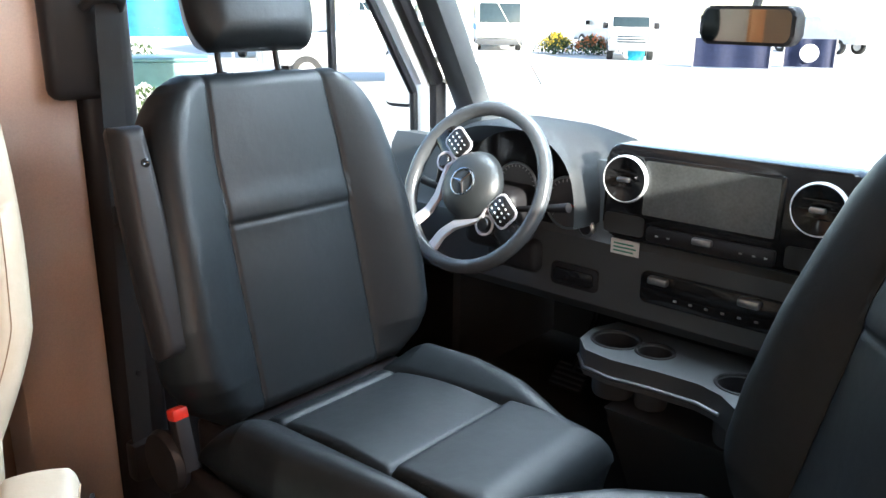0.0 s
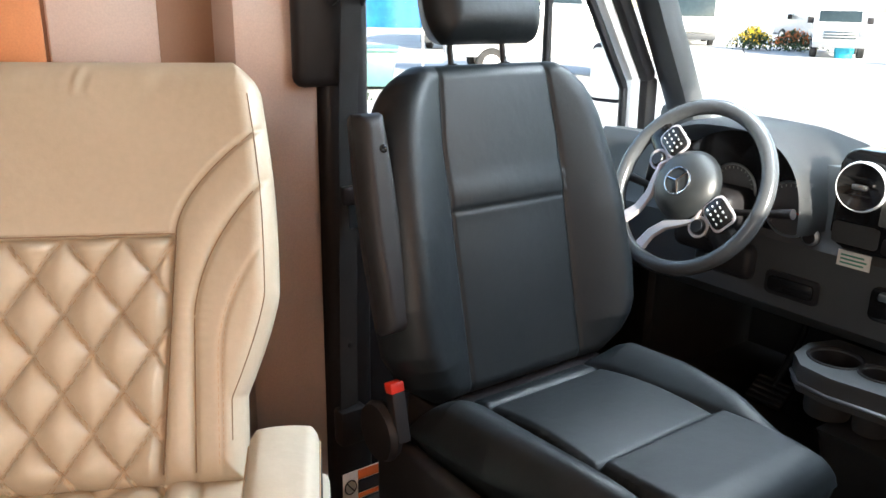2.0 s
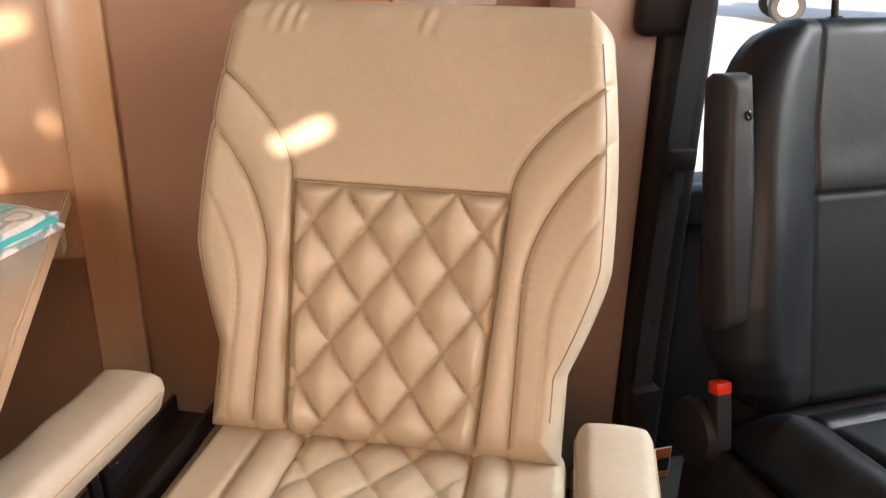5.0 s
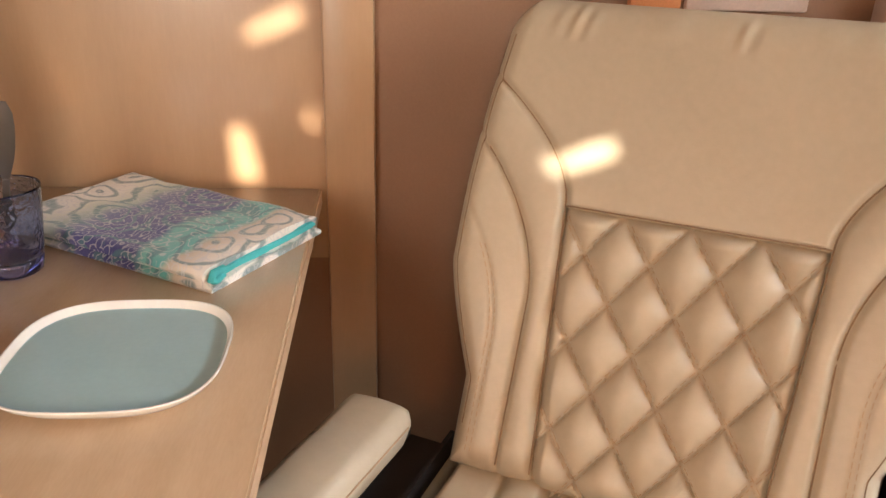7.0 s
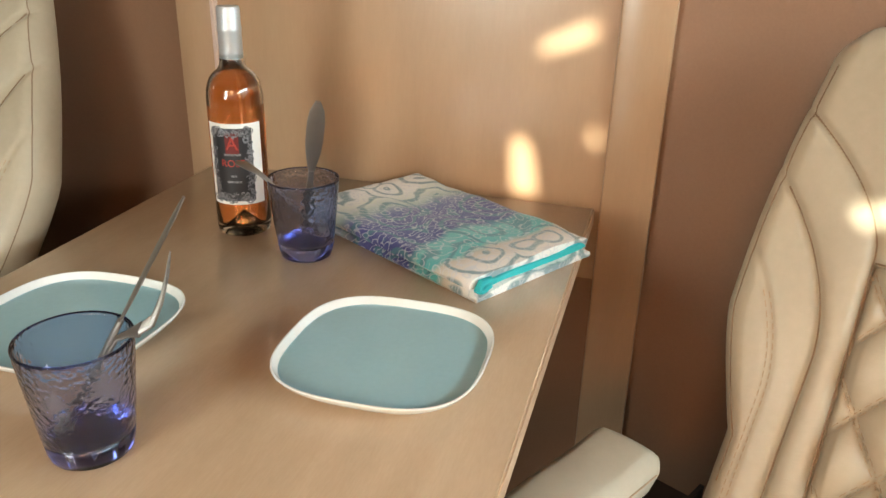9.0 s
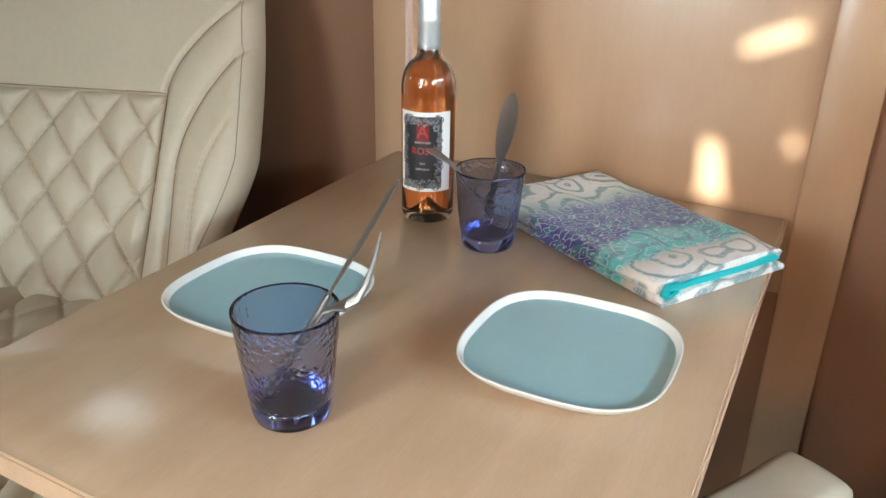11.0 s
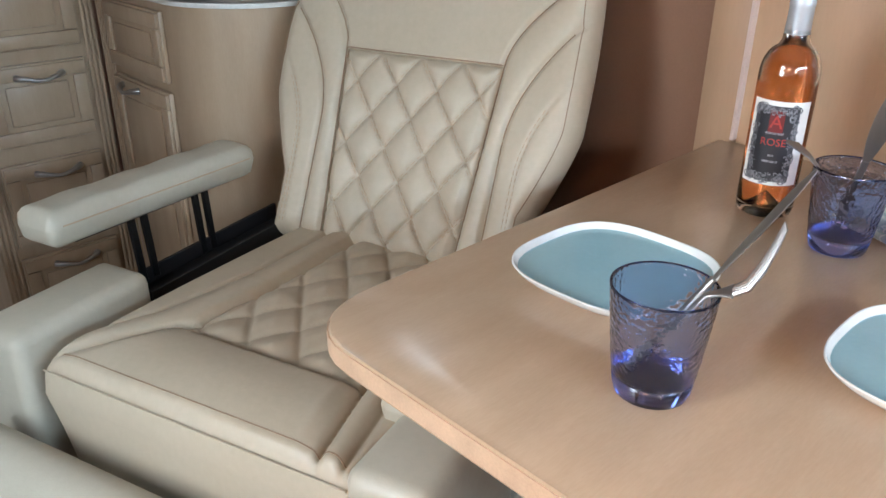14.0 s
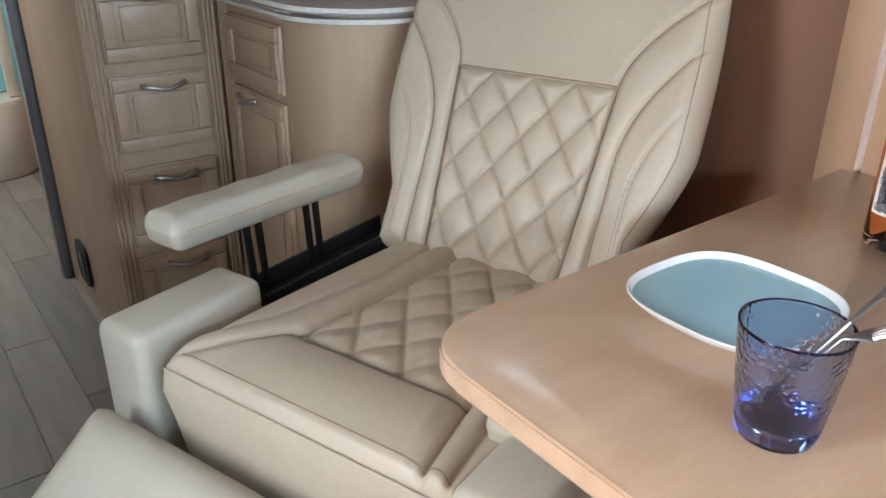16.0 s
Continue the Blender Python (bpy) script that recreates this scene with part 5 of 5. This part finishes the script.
part("pad", box((-0.055, -0.04, -0.008), (0.055, 0.04, 0.008), 0.005, 2, m=pose(-0.575, 2.32, 0.125, 40, 0, 0)), BLACK_PLASTIC, pedal)
for k in range(5):
    part("rib", box((-0.05, -0.034 + k * 0.017 - 0.003, 0.008), (0.05, -0.034 + k * 0.017 + 0.003, 0.011), 0, m=pose(-0.575, 2.32, 0.125, 40, 0, 0)), GREY_PLASTIC, pedal, smooth=False)
part("arm", tube([(-0.575, 2.33, 0.13), (-0.56, 2.42, 0.28), (-0.55, 2.42, 0.40)], 0.010, 8), BLACK_METAL, pedal)

mirror = thing("rear_view_mirror", pose(-0.042, 1.955, 1.120, 0, 0, -9), "black rear-view mirror under the windscreen header", "mirror")
part("housing", prism(rrect(-0.092, -0.034, 0.092, 0.034, 0.018), "y", -0.004, 0.028, 0.006), BLACK_PLASTIC, mirror)
part("mirror_glass", prism(rrect(-0.085, -0.028, 0.085, 0.028, 0.014), "y", -0.006, -0.0035), mat("mirror_silver", (0.34, 0.42, 0.42), 0.03, metal=1.0, var=0.02, bump=0), mirror, "silvered glass")
part("stem", tube([(0, 0.02, 0.02), (0.0, 0.06, 0.12), (0.0, 0.05, 0.40)], 0.008, 8), BLACK_PLASTIC, mirror)

side_mirror = thing("door_mirror", pose(-1.33, 2.42, 0.93, 0, 0, 12), "black door mirror outside the driver's window", "mirror")
part("housing", box((-0.075, -0.03, -0.10), (0.075, 0.05, 0.09), 0.025, 3), BLACK_PLASTIC, side_mirror)
part("mirror_glass", prism(rrect(-0.062, -0.085, 0.062, 0.075, 0.02), "y", -0.034, -0.030), mat("door_mirror_silver", (0.7, 0.72, 0.72), 0.03, metal=1.0, var=0.02, bump=0), side_mirror)
part("arm", tube([(0.05, 0.02, -0.12), (0.16, 0.0, -0.18), (0.24, -0.02, -0.19)], 0.022, 10), BLACK_PLASTIC, side_mirror)


# ---------------------------------------------------------------- galley behind the second chair
GY, GX = -1.78, -0.482      # face of the drawer stack, face of the side run


def panel_front(parent, name, lo, hi, axis, label=""):
    """A drawer or door front with a raised frame and a sunk field. axis: the way it faces."""
    (a0, z0), (a1, z1) = lo, hi

    def slab(i0, j0, i1, j1, d0, d1, bev):
        if axis == "y":
            return box((i0, GY + d0, j0), (i1, GY + d1, j1), bev, 2)
        return box((GX + d0, i0, j0), (GX + d1, i1, j1), bev, 2)

    p = part(name, slab(a0, z0, a1, z1, 0.001, 0.012, 0.003), CAB_WOOD, parent, label or "pale maple front")
    w = 0.034
    part("frame_rail", slab(a0 + 0.004, z1 - w, a1 - 0.004, z1 - 0.004, 0.011, 0.019, 0.003), CAB_WOOD, p)
    part("frame_rail", slab(a0 + 0.004, z0 + 0.004, a1 - 0.004, z0 + w, 0.011, 0.019, 0.003), CAB_WOOD, p)
    part("frame_stile", slab(a0 + 0.004, z0 + w + 0.001, a0 + w, z1 - w - 0.001, 0.011, 0.019, 0.003), CAB_WOOD, p)
    part("frame_stile", slab(a1 - w, z0 + w + 0.001, a1 - 0.004, z1 - w - 0.001, 0.011, 0.019, 0.003), CAB_WOOD, p)
    part("field", slab(a0 + w + 0.012, z0 + w + 0.012, a1 - w - 0.012, z1 - w - 0.012, 0.010, 0.016, 0.004), CAB_WOOD, p)
    return p


def pull(parent, centre, axis, length=0.10):
    """A curved metal pull on two feet."""
    c = Vector(centre)
    d = Vector((1, 0, 0)) if axis == "y" else Vector((0, 1, 0))
    o = Vector((0, 1, 0)) if axis == "y" else Vector((1, 0, 0))
    pts = [c + d * (length * (t - 0.5)) + o * (0.004 + 0.020 * math.sin(math.pi * t) ** 0.5) + Vector((0, 0, 0.004 * math.cos(2 * math.pi * t))) for t in np.linspace(0, 1, 17)]
    return part("pull", tube(pts, [0.0075 - 0.0035 * math.sin(math.pi * k / 16) for k in range(17)], 10), SATIN, parent, "dark silver curved pull")


stack = thing("drawer_cabinet", pose(0, 0, 0), "pale maple drawer cabinet with curved metal pulls", "cabinet")
part("carcass", box((-0.475, -2.46, 0.0), (-0.165, GY, 1.92), 0.006), CAB_WOOD, stack, "pale maple carcass")
rows_z = [(0.09, 0.315), (0.345, 0.545), (0.585, 0.765), (0.795, 0.965), (1.00, 1.30)]
for k, (z0, z1) in enumerate(rows_z):
    dr = panel_front(stack, "drawer", (-0.432, z0), (-0.205, z1), "y", "pale maple drawer front")
    pull(dr, (-0.325, GY + 0.016, z1 - 0.030 if k != 2 else z1 - 0.03), "y")
for x in (-0.470, -0.459, -0.448, -0.197, -0.186, -0.175):
    part("flute", tube([(x, GY + 0.001, 0.06), (x, GY + 0.001, 1.6)], 0.0045, 8), CAB_WOOD, stack)
part("plinth", box((-0.47, GY, 0.0), (-0.17, GY + 0.006, 0.06), 0.001), CAB_SHADE, stack)
out = part("outlet", prism(rrect(-2.295, 0.075, -2.165, 0.205, 0.03), "x", -0.1655, -0.156, 0.003), BLACK_PLASTIC, stack, "black socket plate")
part("socket", prism(rrect(-2.265, 0.10, -2.195, 0.18, 0.02), "x", -0.157, -0.153, 0.002), GLOSS_BLACK, out)

run = thing("galley_cabinet", pose(0, 0, 0), "pale maple galley cabinet with a curved end", "cabinet")
arc = [(GX, -1.775), (GX, -1.40)] + [(GX - 0.17 + 0.17 * math.cos(a), -1.40 + 0.17 * math.sin(a)) for a in np.linspace(0.12, math.pi / 2, 14)] + [(WX - 0.01, -1.23), (WX - 0.01, -1.775)]
part("body", prism(arc, "z", 0.0, 0.918), CAB_WOOD, run, "pale maple body, rounded at the end", angle=30)
d1 = panel_front(run, "drawer", (-1.70, 0.755), (-1.43, 0.900), "x", "pale maple drawer front")
d2 = panel_front(run, "door", (-1.70, 0.16), (-1.43, 0.735), "x", "pale maple cabinet door")
pull(d2, (GX + 0.016, -1.60, 0.715), "x", 0.085)
for y in (-1.765, -1.752, -1.739, -1.726):
    part("flute", tube([(GX + 0.001, y, 0.06), (GX + 0.001, y, 0.915)], 0.005, 8), CAB_WOOD, run)
counter = thing("countertop", pose(0, 0, 0), "pale polished counter with a bright curved edge", "countertop")
arc2 = [(GX + 0.020, -1.775), (GX + 0.020, -1.40)] + [(GX - 0.17 + 0.190 * math.cos(a), -1.40 + 0.190 * math.sin(a)) for a in np.linspace(0.12, math.pi / 2, 14)] + [(WX - 0.01, -1.21), (WX - 0.01, -1.775)]
part("slab", prism(arc2, "z", 0.920, 0.950, 0.006), STONE, counter, "pale polished slab", angle=30)
part("edge_trim", tube([(x + 0.001, y + 0.001, 0.935) for x, y in arc2[:16]], 0.006, 8), SATIN, counter, "bright metal edge trim")

jamb = thing("partition_trim", pose(0, 0, 0), "grey metal corner trim beside the drawer cabinet", "trim")
part("strip", box((-0.172, -2.50, 0.0), (-0.135, -2.462, 1.90), 0.004), FRIDGE_GREY, jamb)
part("latch", box((-0.20, -2.455, 0.985), (-0.125, -2.44, 1.045), 0.012, 3), BLACK_PLASTIC, jamb, "black latch")
wall("partition", (EX, -2.60, 0.0), (-0.18, -2.505, 1.92), WALL_PINK, "plain partition behind the galley", "wall")

area_lamp("galley_window_daylight", (WX + 0.03, -1.68, 1.66), (-0.1, -1.5, 0.9), 0.30, 0.22, 0.25, (0.95, 1.0, 1.02))
# wash room at the back
BLUE_PANEL = mat("aqua_panel", (0.30, 0.62, 0.68), 0.25, var=0.15, scale=5, bump=0.02)
CREAM = mat("cream_plastic", (0.66, 0.58, 0.46), 0.4, var=0.08, bump=0.05)
shower = thing("shower_cabin", pose(0, 0, 0), "cream shower base with aqua panel at the aisle's end", "shower")
part("base", lathe([(0.001, 0.0), (0.20, 0.0), (0.215, 0.03), (0.215, 0.31), (0.20, 0.33), (0.001, 0.335)], 48, m=pose(-0.135, -3.80, 0)), CREAM, shower, "rounded cream base")
part("aqua_panel", box((-0.36, -3.84, 0.336), (-0.06, -3.81, 1.85), 0.004), BLUE_PANEL, shower, "aqua glazed panel")
part("post", box((-0.30, -3.72, 0.336), (-0.255, -3.69, 1.85), 0.006), CREAM, shower, "cream post")
wall("wall_wash", (-0.60, -4.0, 0.0), (RX, -3.95, 1.92), CREAM, "cream wall at the end of the aisle")
# Fill lamp added inside the room to brighten the aisle's end.
area_lamp("aisle_fill", (0.55, -3.0, 1.5), (-0.25, -3.3, 0.4), 0.5, 0.5, 5, (1.0, 0.94, 0.84))

# ---------------------------------------------------------------- outside
LEAF = mat("hedge_leaf", (0.055, 0.10, 0.03), 0.6, var=0.4, scale=9, bump=0)
YELLOW = mat("yellow_petal", (0.75, 0.52, 0.03), 0.6, bump=0)
ORANGE_FL = mat("orange_petal", (0.62, 0.16, 0.04), 0.6, bump=0)
WHITE_FL = mat("white_petal", (0.75, 0.72, 0.70), 0.6, bump=0)
DARK_GLASS = mat("dark_glazing", (0.03, 0.045, 0.05), 0.08, bump=0)
TYRE = mat("tyre_rubber", (0.02, 0.02, 0.02), 0.8, bump=0.2)
SILVER_PAINT = mat("silver_paint", (0.55, 0.56, 0.58), 0.25, metal=0.4, var=0.05, bump=0)
RED_PAINT = mat("red_paint", (0.45, 0.03, 0.03), 0.25, bump=0)
TEAL_PAINT = mat("teal_paint", (0.07, 0.17, 0.16), 0.4, bump=0)
NAVY = mat("navy_vinyl", (0.03, 0.04, 0.10), 0.5, bump=0.1)
SKYBLUE = mat("blue_vinyl", (0.03, 0.25, 0.62), 0.5, var=0.2, bump=0.1)
CYAN = mat("cyan_plastic", (0.03, 0.45, 0.65), 0.5, bump=0)
GZ = -0.75


def wheel_pair(parent, x, y, r, w):
    for sg in (-1, 1):
        m = pose(x, sg * y, r, 90, 0, 0)
        t = part("wheel", lathe([(0.001, -w / 2), (r * 0.9, -w / 2), (r, -w / 3), (r, w / 3), (r * 0.9, w / 2), (0.001, w / 2)], 28, m=m), TYRE, parent)
        part("rim", lathe([(0.001, -w / 2 - 0.01), (r * 0.55, -w / 2 - 0.01), (r * 0.6, 0), (r * 0.55, w / 2 + 0.01), (0.001, w / 2 + 0.01)], 20, m=m), SATIN, t)


def pickup(m, paint, label):
    """A full-size pickup that faces local +x."""
    c = thing("pickup_truck", m, label, "truck")
    side = [(-2.8, 0.55), (2.7, 0.50), (2.85, 0.62), (2.85, 1.05), (2.70, 1.22), (1.30, 1.30), (0.70, 1.88), (-0.55, 1.92), (-0.85, 1.32), (-2.85, 1.30)]
    part("body", prism(side, "y", -0.95, 0.95, 0.05), paint, c)
    part("windscreen", box((-0.02, -0.78, -0.30), (0.02, 0.78, 0.30), 0.01, m=pose(1.03, 0, 1.58, 0, -45, 0)), DARK_GLASS, c)
    part("grille", box((2.84, -0.62, 0.72), (2.89, 0.62, 1.08), 0.02), SATIN, c)
    for k in range(3):
        part("grille_bar", box((2.88, -0.58, 0.76 + k * 0.11), (2.905, 0.58, 0.81 + k * 0.11), 0.005), DARK_GLASS, c)
    for sg in (-1, 1):
        part("headlight", box((2.82, sg * 0.78 - 0.14, 0.84), (2.88, sg * 0.78 + 0.14, 1.08), 0.02), SATIN, c)
        part("door_mirror", box((0.95, sg * 1.10 - 0.12, 1.30), (1.05, sg * 1.10 + 0.12, 1.55), 0.02), BLACK_PLASTIC, c)
    part("bumper", box((2.80, -0.95, 0.42), (2.98, 0.95, 0.66), 0.04), SATIN, c)
    wheel_pair(c, 1.85, 0.85, 0.40, 0.26)
    wheel_pair(c, -1.75, 0.85, 0.40, 0.26)
    return c


def motorhome(m, label, stripe, length=8.0):
    """A tall boxy camper that faces local +x."""
    c = thing("motorhome", m, label, "motorhome")
    part("body", prism([(-length, 0.5), (-0.3, 0.5), (0.0, 0.7), (0.0, 1.3), (-0.25, 2.4), (-0.35, 3.1), (-0.6, 3.2), (-length, 3.2)], "y", -1.2, 1.2, 0.05), WHITE_PAINT, c)
    part("windscreen", box((-0.02, -1.05, -0.5), (0.02, 1.05, 0.5), 0.01, m=pose(-0.12, 0, 1.88, 0, -13, 0)), DARK_GLASS, c)
    for x in (-length * 0.35, -length * 0.6, -length * 0.85):
        for sg in (-1, 1):
            part("window", box((x - 0.55, sg * 1.2 - 0.02, 1.6), (x + 0.55, sg * 1.2 + 0.02, 2.3), 0.01), DARK_GLASS, c)
    for sg in (-1, 1):
        part("stripe", box((-length + 0.1, sg * 1.2 - 0.015, 1.0), (-0.5, sg * 1.2 + 0.015, 1.3), 0.0), stripe, c, smooth=False)
        part("headlight", box((-0.05, sg * 0.95 - 0.15, 0.8), (0.03, sg * 0.95 + 0.15, 1.0), 0.02), SATIN, c)
    part("bumper", box((-0.1, -1.2, 0.3), (0.1, 1.2, 0.6), 0.04), GREY_PLASTIC, c)
    wheel_pair(c, -1.2, 1.05, 0.42, 0.28)
    wheel_pair(c, -length * 0.72, 1.05, 0.42, 0.28)
    return c


def yaw_to_van(x, y):
    return math.degrees(math.atan2(-y, -x))


pickup(pose(-17.6, 34.0, GZ, 0, 0, yaw_to_van(-17.6, 34.0) + 3), WHITE_PAINT, "white pickup truck parked facing the van")
motorhome(pose(-25.0, 34.0, GZ, 0, 0, yaw_to_van(-25, 34) + 4), "white motorhome parked across the lot", SKYBLUE)
pickup(pose(-23.0, 42.0, GZ, 0, 0, 150), SILVER_PAINT, "silver pickup truck parked side-on")
pickup(pose(-13.5, 48.0, GZ, 0, 0, 160), SILVER_PAINT, "silver pickup truck parked side-on")
motorhome(pose(-3.0, 56.0, GZ, 0, 0, 175), "white motorhome parked far across the lot", NAVY)
motorhome(pose(-33.0, 33.0, GZ, 0, 0, -60), "white motorhome parked across the lot", TEAL_PAINT)
motorhome(pose(-26.0, 20.0, GZ, 0, 0, -45), "white motorhome with red stripe", RED_PAINT)
pickup(pose(-15.5, 15.6, GZ, 0, 0, 60), SILVER_PAINT, "silver pickup truck parked beside the van")
pickup(pose(-27.0, 13.5, GZ, 0, 0, -30), RED_PAINT, "red pickup truck parked behind flower tubs")


def shrub(x, y, w, d, h, petal, label, seed):
    """A low planted bed: many small leaf cards and blossoms in an uneven heap."""
    r = random.Random(seed)
    c = thing("flower_bed", pose(x, y, GZ), label, "flowers", "flower beds")
    for nm, count, material, size in (("leaves", 900, LEAF, 0.07), ("blossoms", 420, petal, 0.06)):
        bm = bmesh.new()
        for _ in range(count):
            px, py = r.gauss(0, w * 0.36), r.gauss(0, d * 0.36)
            top = h * math.exp(-(px / w) ** 2 - (py / d) ** 2) * r.uniform(0.75, 1.1)
            z = top * (r.random() ** 0.6 if nm == "leaves" else r.uniform(0.75, 1.05))
            m = Matrix.Translation((px, py, z)) @ Euler((r.uniform(0, 6), r.uniform(0, 6), r.uniform(0, 6))).to_matrix().to_4x4()
            s_ = size * r.uniform(0.7, 1.4)
            bm.faces.new([bm.verts.new(m @ Vector(p)) for p in ((-s_, 0, 0), (0, -s_ * 0.5, 0.01), (s_, 0, 0), (0, s_ * 0.5, 0.01))])
        part(nm, bm, material, c, smooth=False)
    return c


shrub(-21.5, 34.0, 1.2, 0.8, 1.0, YELLOW, "yellow flowers in a low bed", 1)
shrub(-19.8, 34.6, 1.4, 0.8, 0.9, ORANGE_FL, "orange flowers in a low bed", 2)
shrub(-13.4, 8.0, 0.55, 0.5, 0.5, WHITE_FL, "white flowers and hedge beside the lot", 3)
shrub(-22.0, 12.5, 1.6, 1.0, 0.9, WHITE_FL, "white flowers and hedge beside the lot", 5)
crate = thing("barrel", pose(-16.3, 32.3, GZ), "bright cyan plastic barrel on the lot", "barrel")
part("drum", lathe([(0.001, 0), (0.32, 0), (0.36, 0.3), (0.36, 0.7), (0.32, 0.95), (0.001, 0.95)], 28), CYAN, crate)
part("lid", lathe([(0.001, 0.95), (0.34, 0.95), (0.34, 1.0), (0.001, 1.02)], 28), CYAN, crate)
bin_ = thing("dumpster", pose(-15.6, 9.5, GZ, 0, 0, 58), "dark green metal dumpster beside the lot", "dumpster")
part("bin", prism([(-0.95, 0.08), (0.95, 0.08), (1.05, 0.82), (-1.05, 0.82)], "y", -0.8, 0.8, 0.03), TEAL_PAINT, bin_)
part("lid", box((-1.1, -0.85, 0.82), (1.1, 0.85, 0.90), 0.02), TEAL_PAINT, bin_)


def banner(x, y, z0, w, h, yaw, material, label, disc=False):
    b = thing("banner", pose(x, y, GZ, 0, 0, yaw), label, "banner")
    cl = bmesh.new()
    n = 16
    rows = [[cl.verts.new((-w / 2 + w * i / n, 0.06 * math.sin(i * 0.9), z)) for i in range(n + 1)] for z in (z0, z0 + h)]
    for i in range(n):
        cl.faces.new((rows[0][i], rows[0][i + 1], rows[1][i + 1], rows[1][i]))
    bmesh.ops.solidify(cl, geom=cl.faces[:], thickness=0.01)
    part("cloth", cl, material, b)
    for sg in (-1, 1):
        part("pole", tube([(sg * w / 2, 0, 0), (sg * w / 2, 0, z0 + h)], 0.025, 10), SATIN, b)
    if disc:
        part("disc", lathe([(0.001, 0), (h * 0.32, 0), (h * 0.32, 0.03), (0.001, 0.03)], 32, m=pose(0, -0.12, z0 + h / 2, 90, 0, 0)), WHITE_PAINT, b, "white disc")
    return b


banner(-11.3, 30.2, 0.05, 2.7, 1.05, 20, NAVY, "navy blue banner standing on the lot")
banner(-9.4, 33.0, 0.05, 1.8, 1.05, 16, NAVY, "navy blue banner with a white disc", True)
banner(-12.4, 7.9, 1.42, 2.3, 2.1, 58, SKYBLUE, "blue and white flag banner")

# ---------------------------------------------------------------- floor planks
PLANK = mat("grey_plank", (0.235, 0.205, 0.18), 0.42, col2=(0.165, 0.142, 0.122), scale=3, fine=45, stretch=(9, 1, 9), bump=0.12)
pn = PLANK.node_tree
info, hsv = pn.nodes.new("ShaderNodeObjectInfo"), pn.nodes.new("ShaderNodeHueSaturation")
rng_ = pn.nodes.new("ShaderNodeMapRange")
rng_.inputs["To Min"].default_value, rng_.inputs["To Max"].default_value = 0.65, 1.35
src = pn.nodes["Principled BSDF"].inputs["Base Color"].links[0].from_socket
pn.links.new(info.outputs["Random"], rng_.inputs["Value"])
pn.links.new(rng_.outputs[0], hsv.inputs["Value"])
pn.links.new(src, hsv.inputs["Color"])
pn.links.new(hsv.outputs[0], pn.nodes["Principled BSDF"].inputs["Base Color"])
PW, PL = 0.125, 0.95
pb = box((0.0012, 0.0012, -0.006), (PW - 0.0012, PL - 0.0012, 0.0), 0.0008, 1)
me = bpy.data.meshes.new("plank")
pb.to_mesh(me)
pb.free()
me.materials.append(PLANK)
for i in range(15):
    for j in range(7):
        y = REAR + 0.02 + j * PL - (i * 0.37 % 1) * PL
        if y < REAR - 0.3 or y + PL > 0.95:
            continue
        ob = new("plank", me)
        ob.parent = floor_base
        ob.location = (WX + 0.02 + i * PW, max(y, REAR), 0)
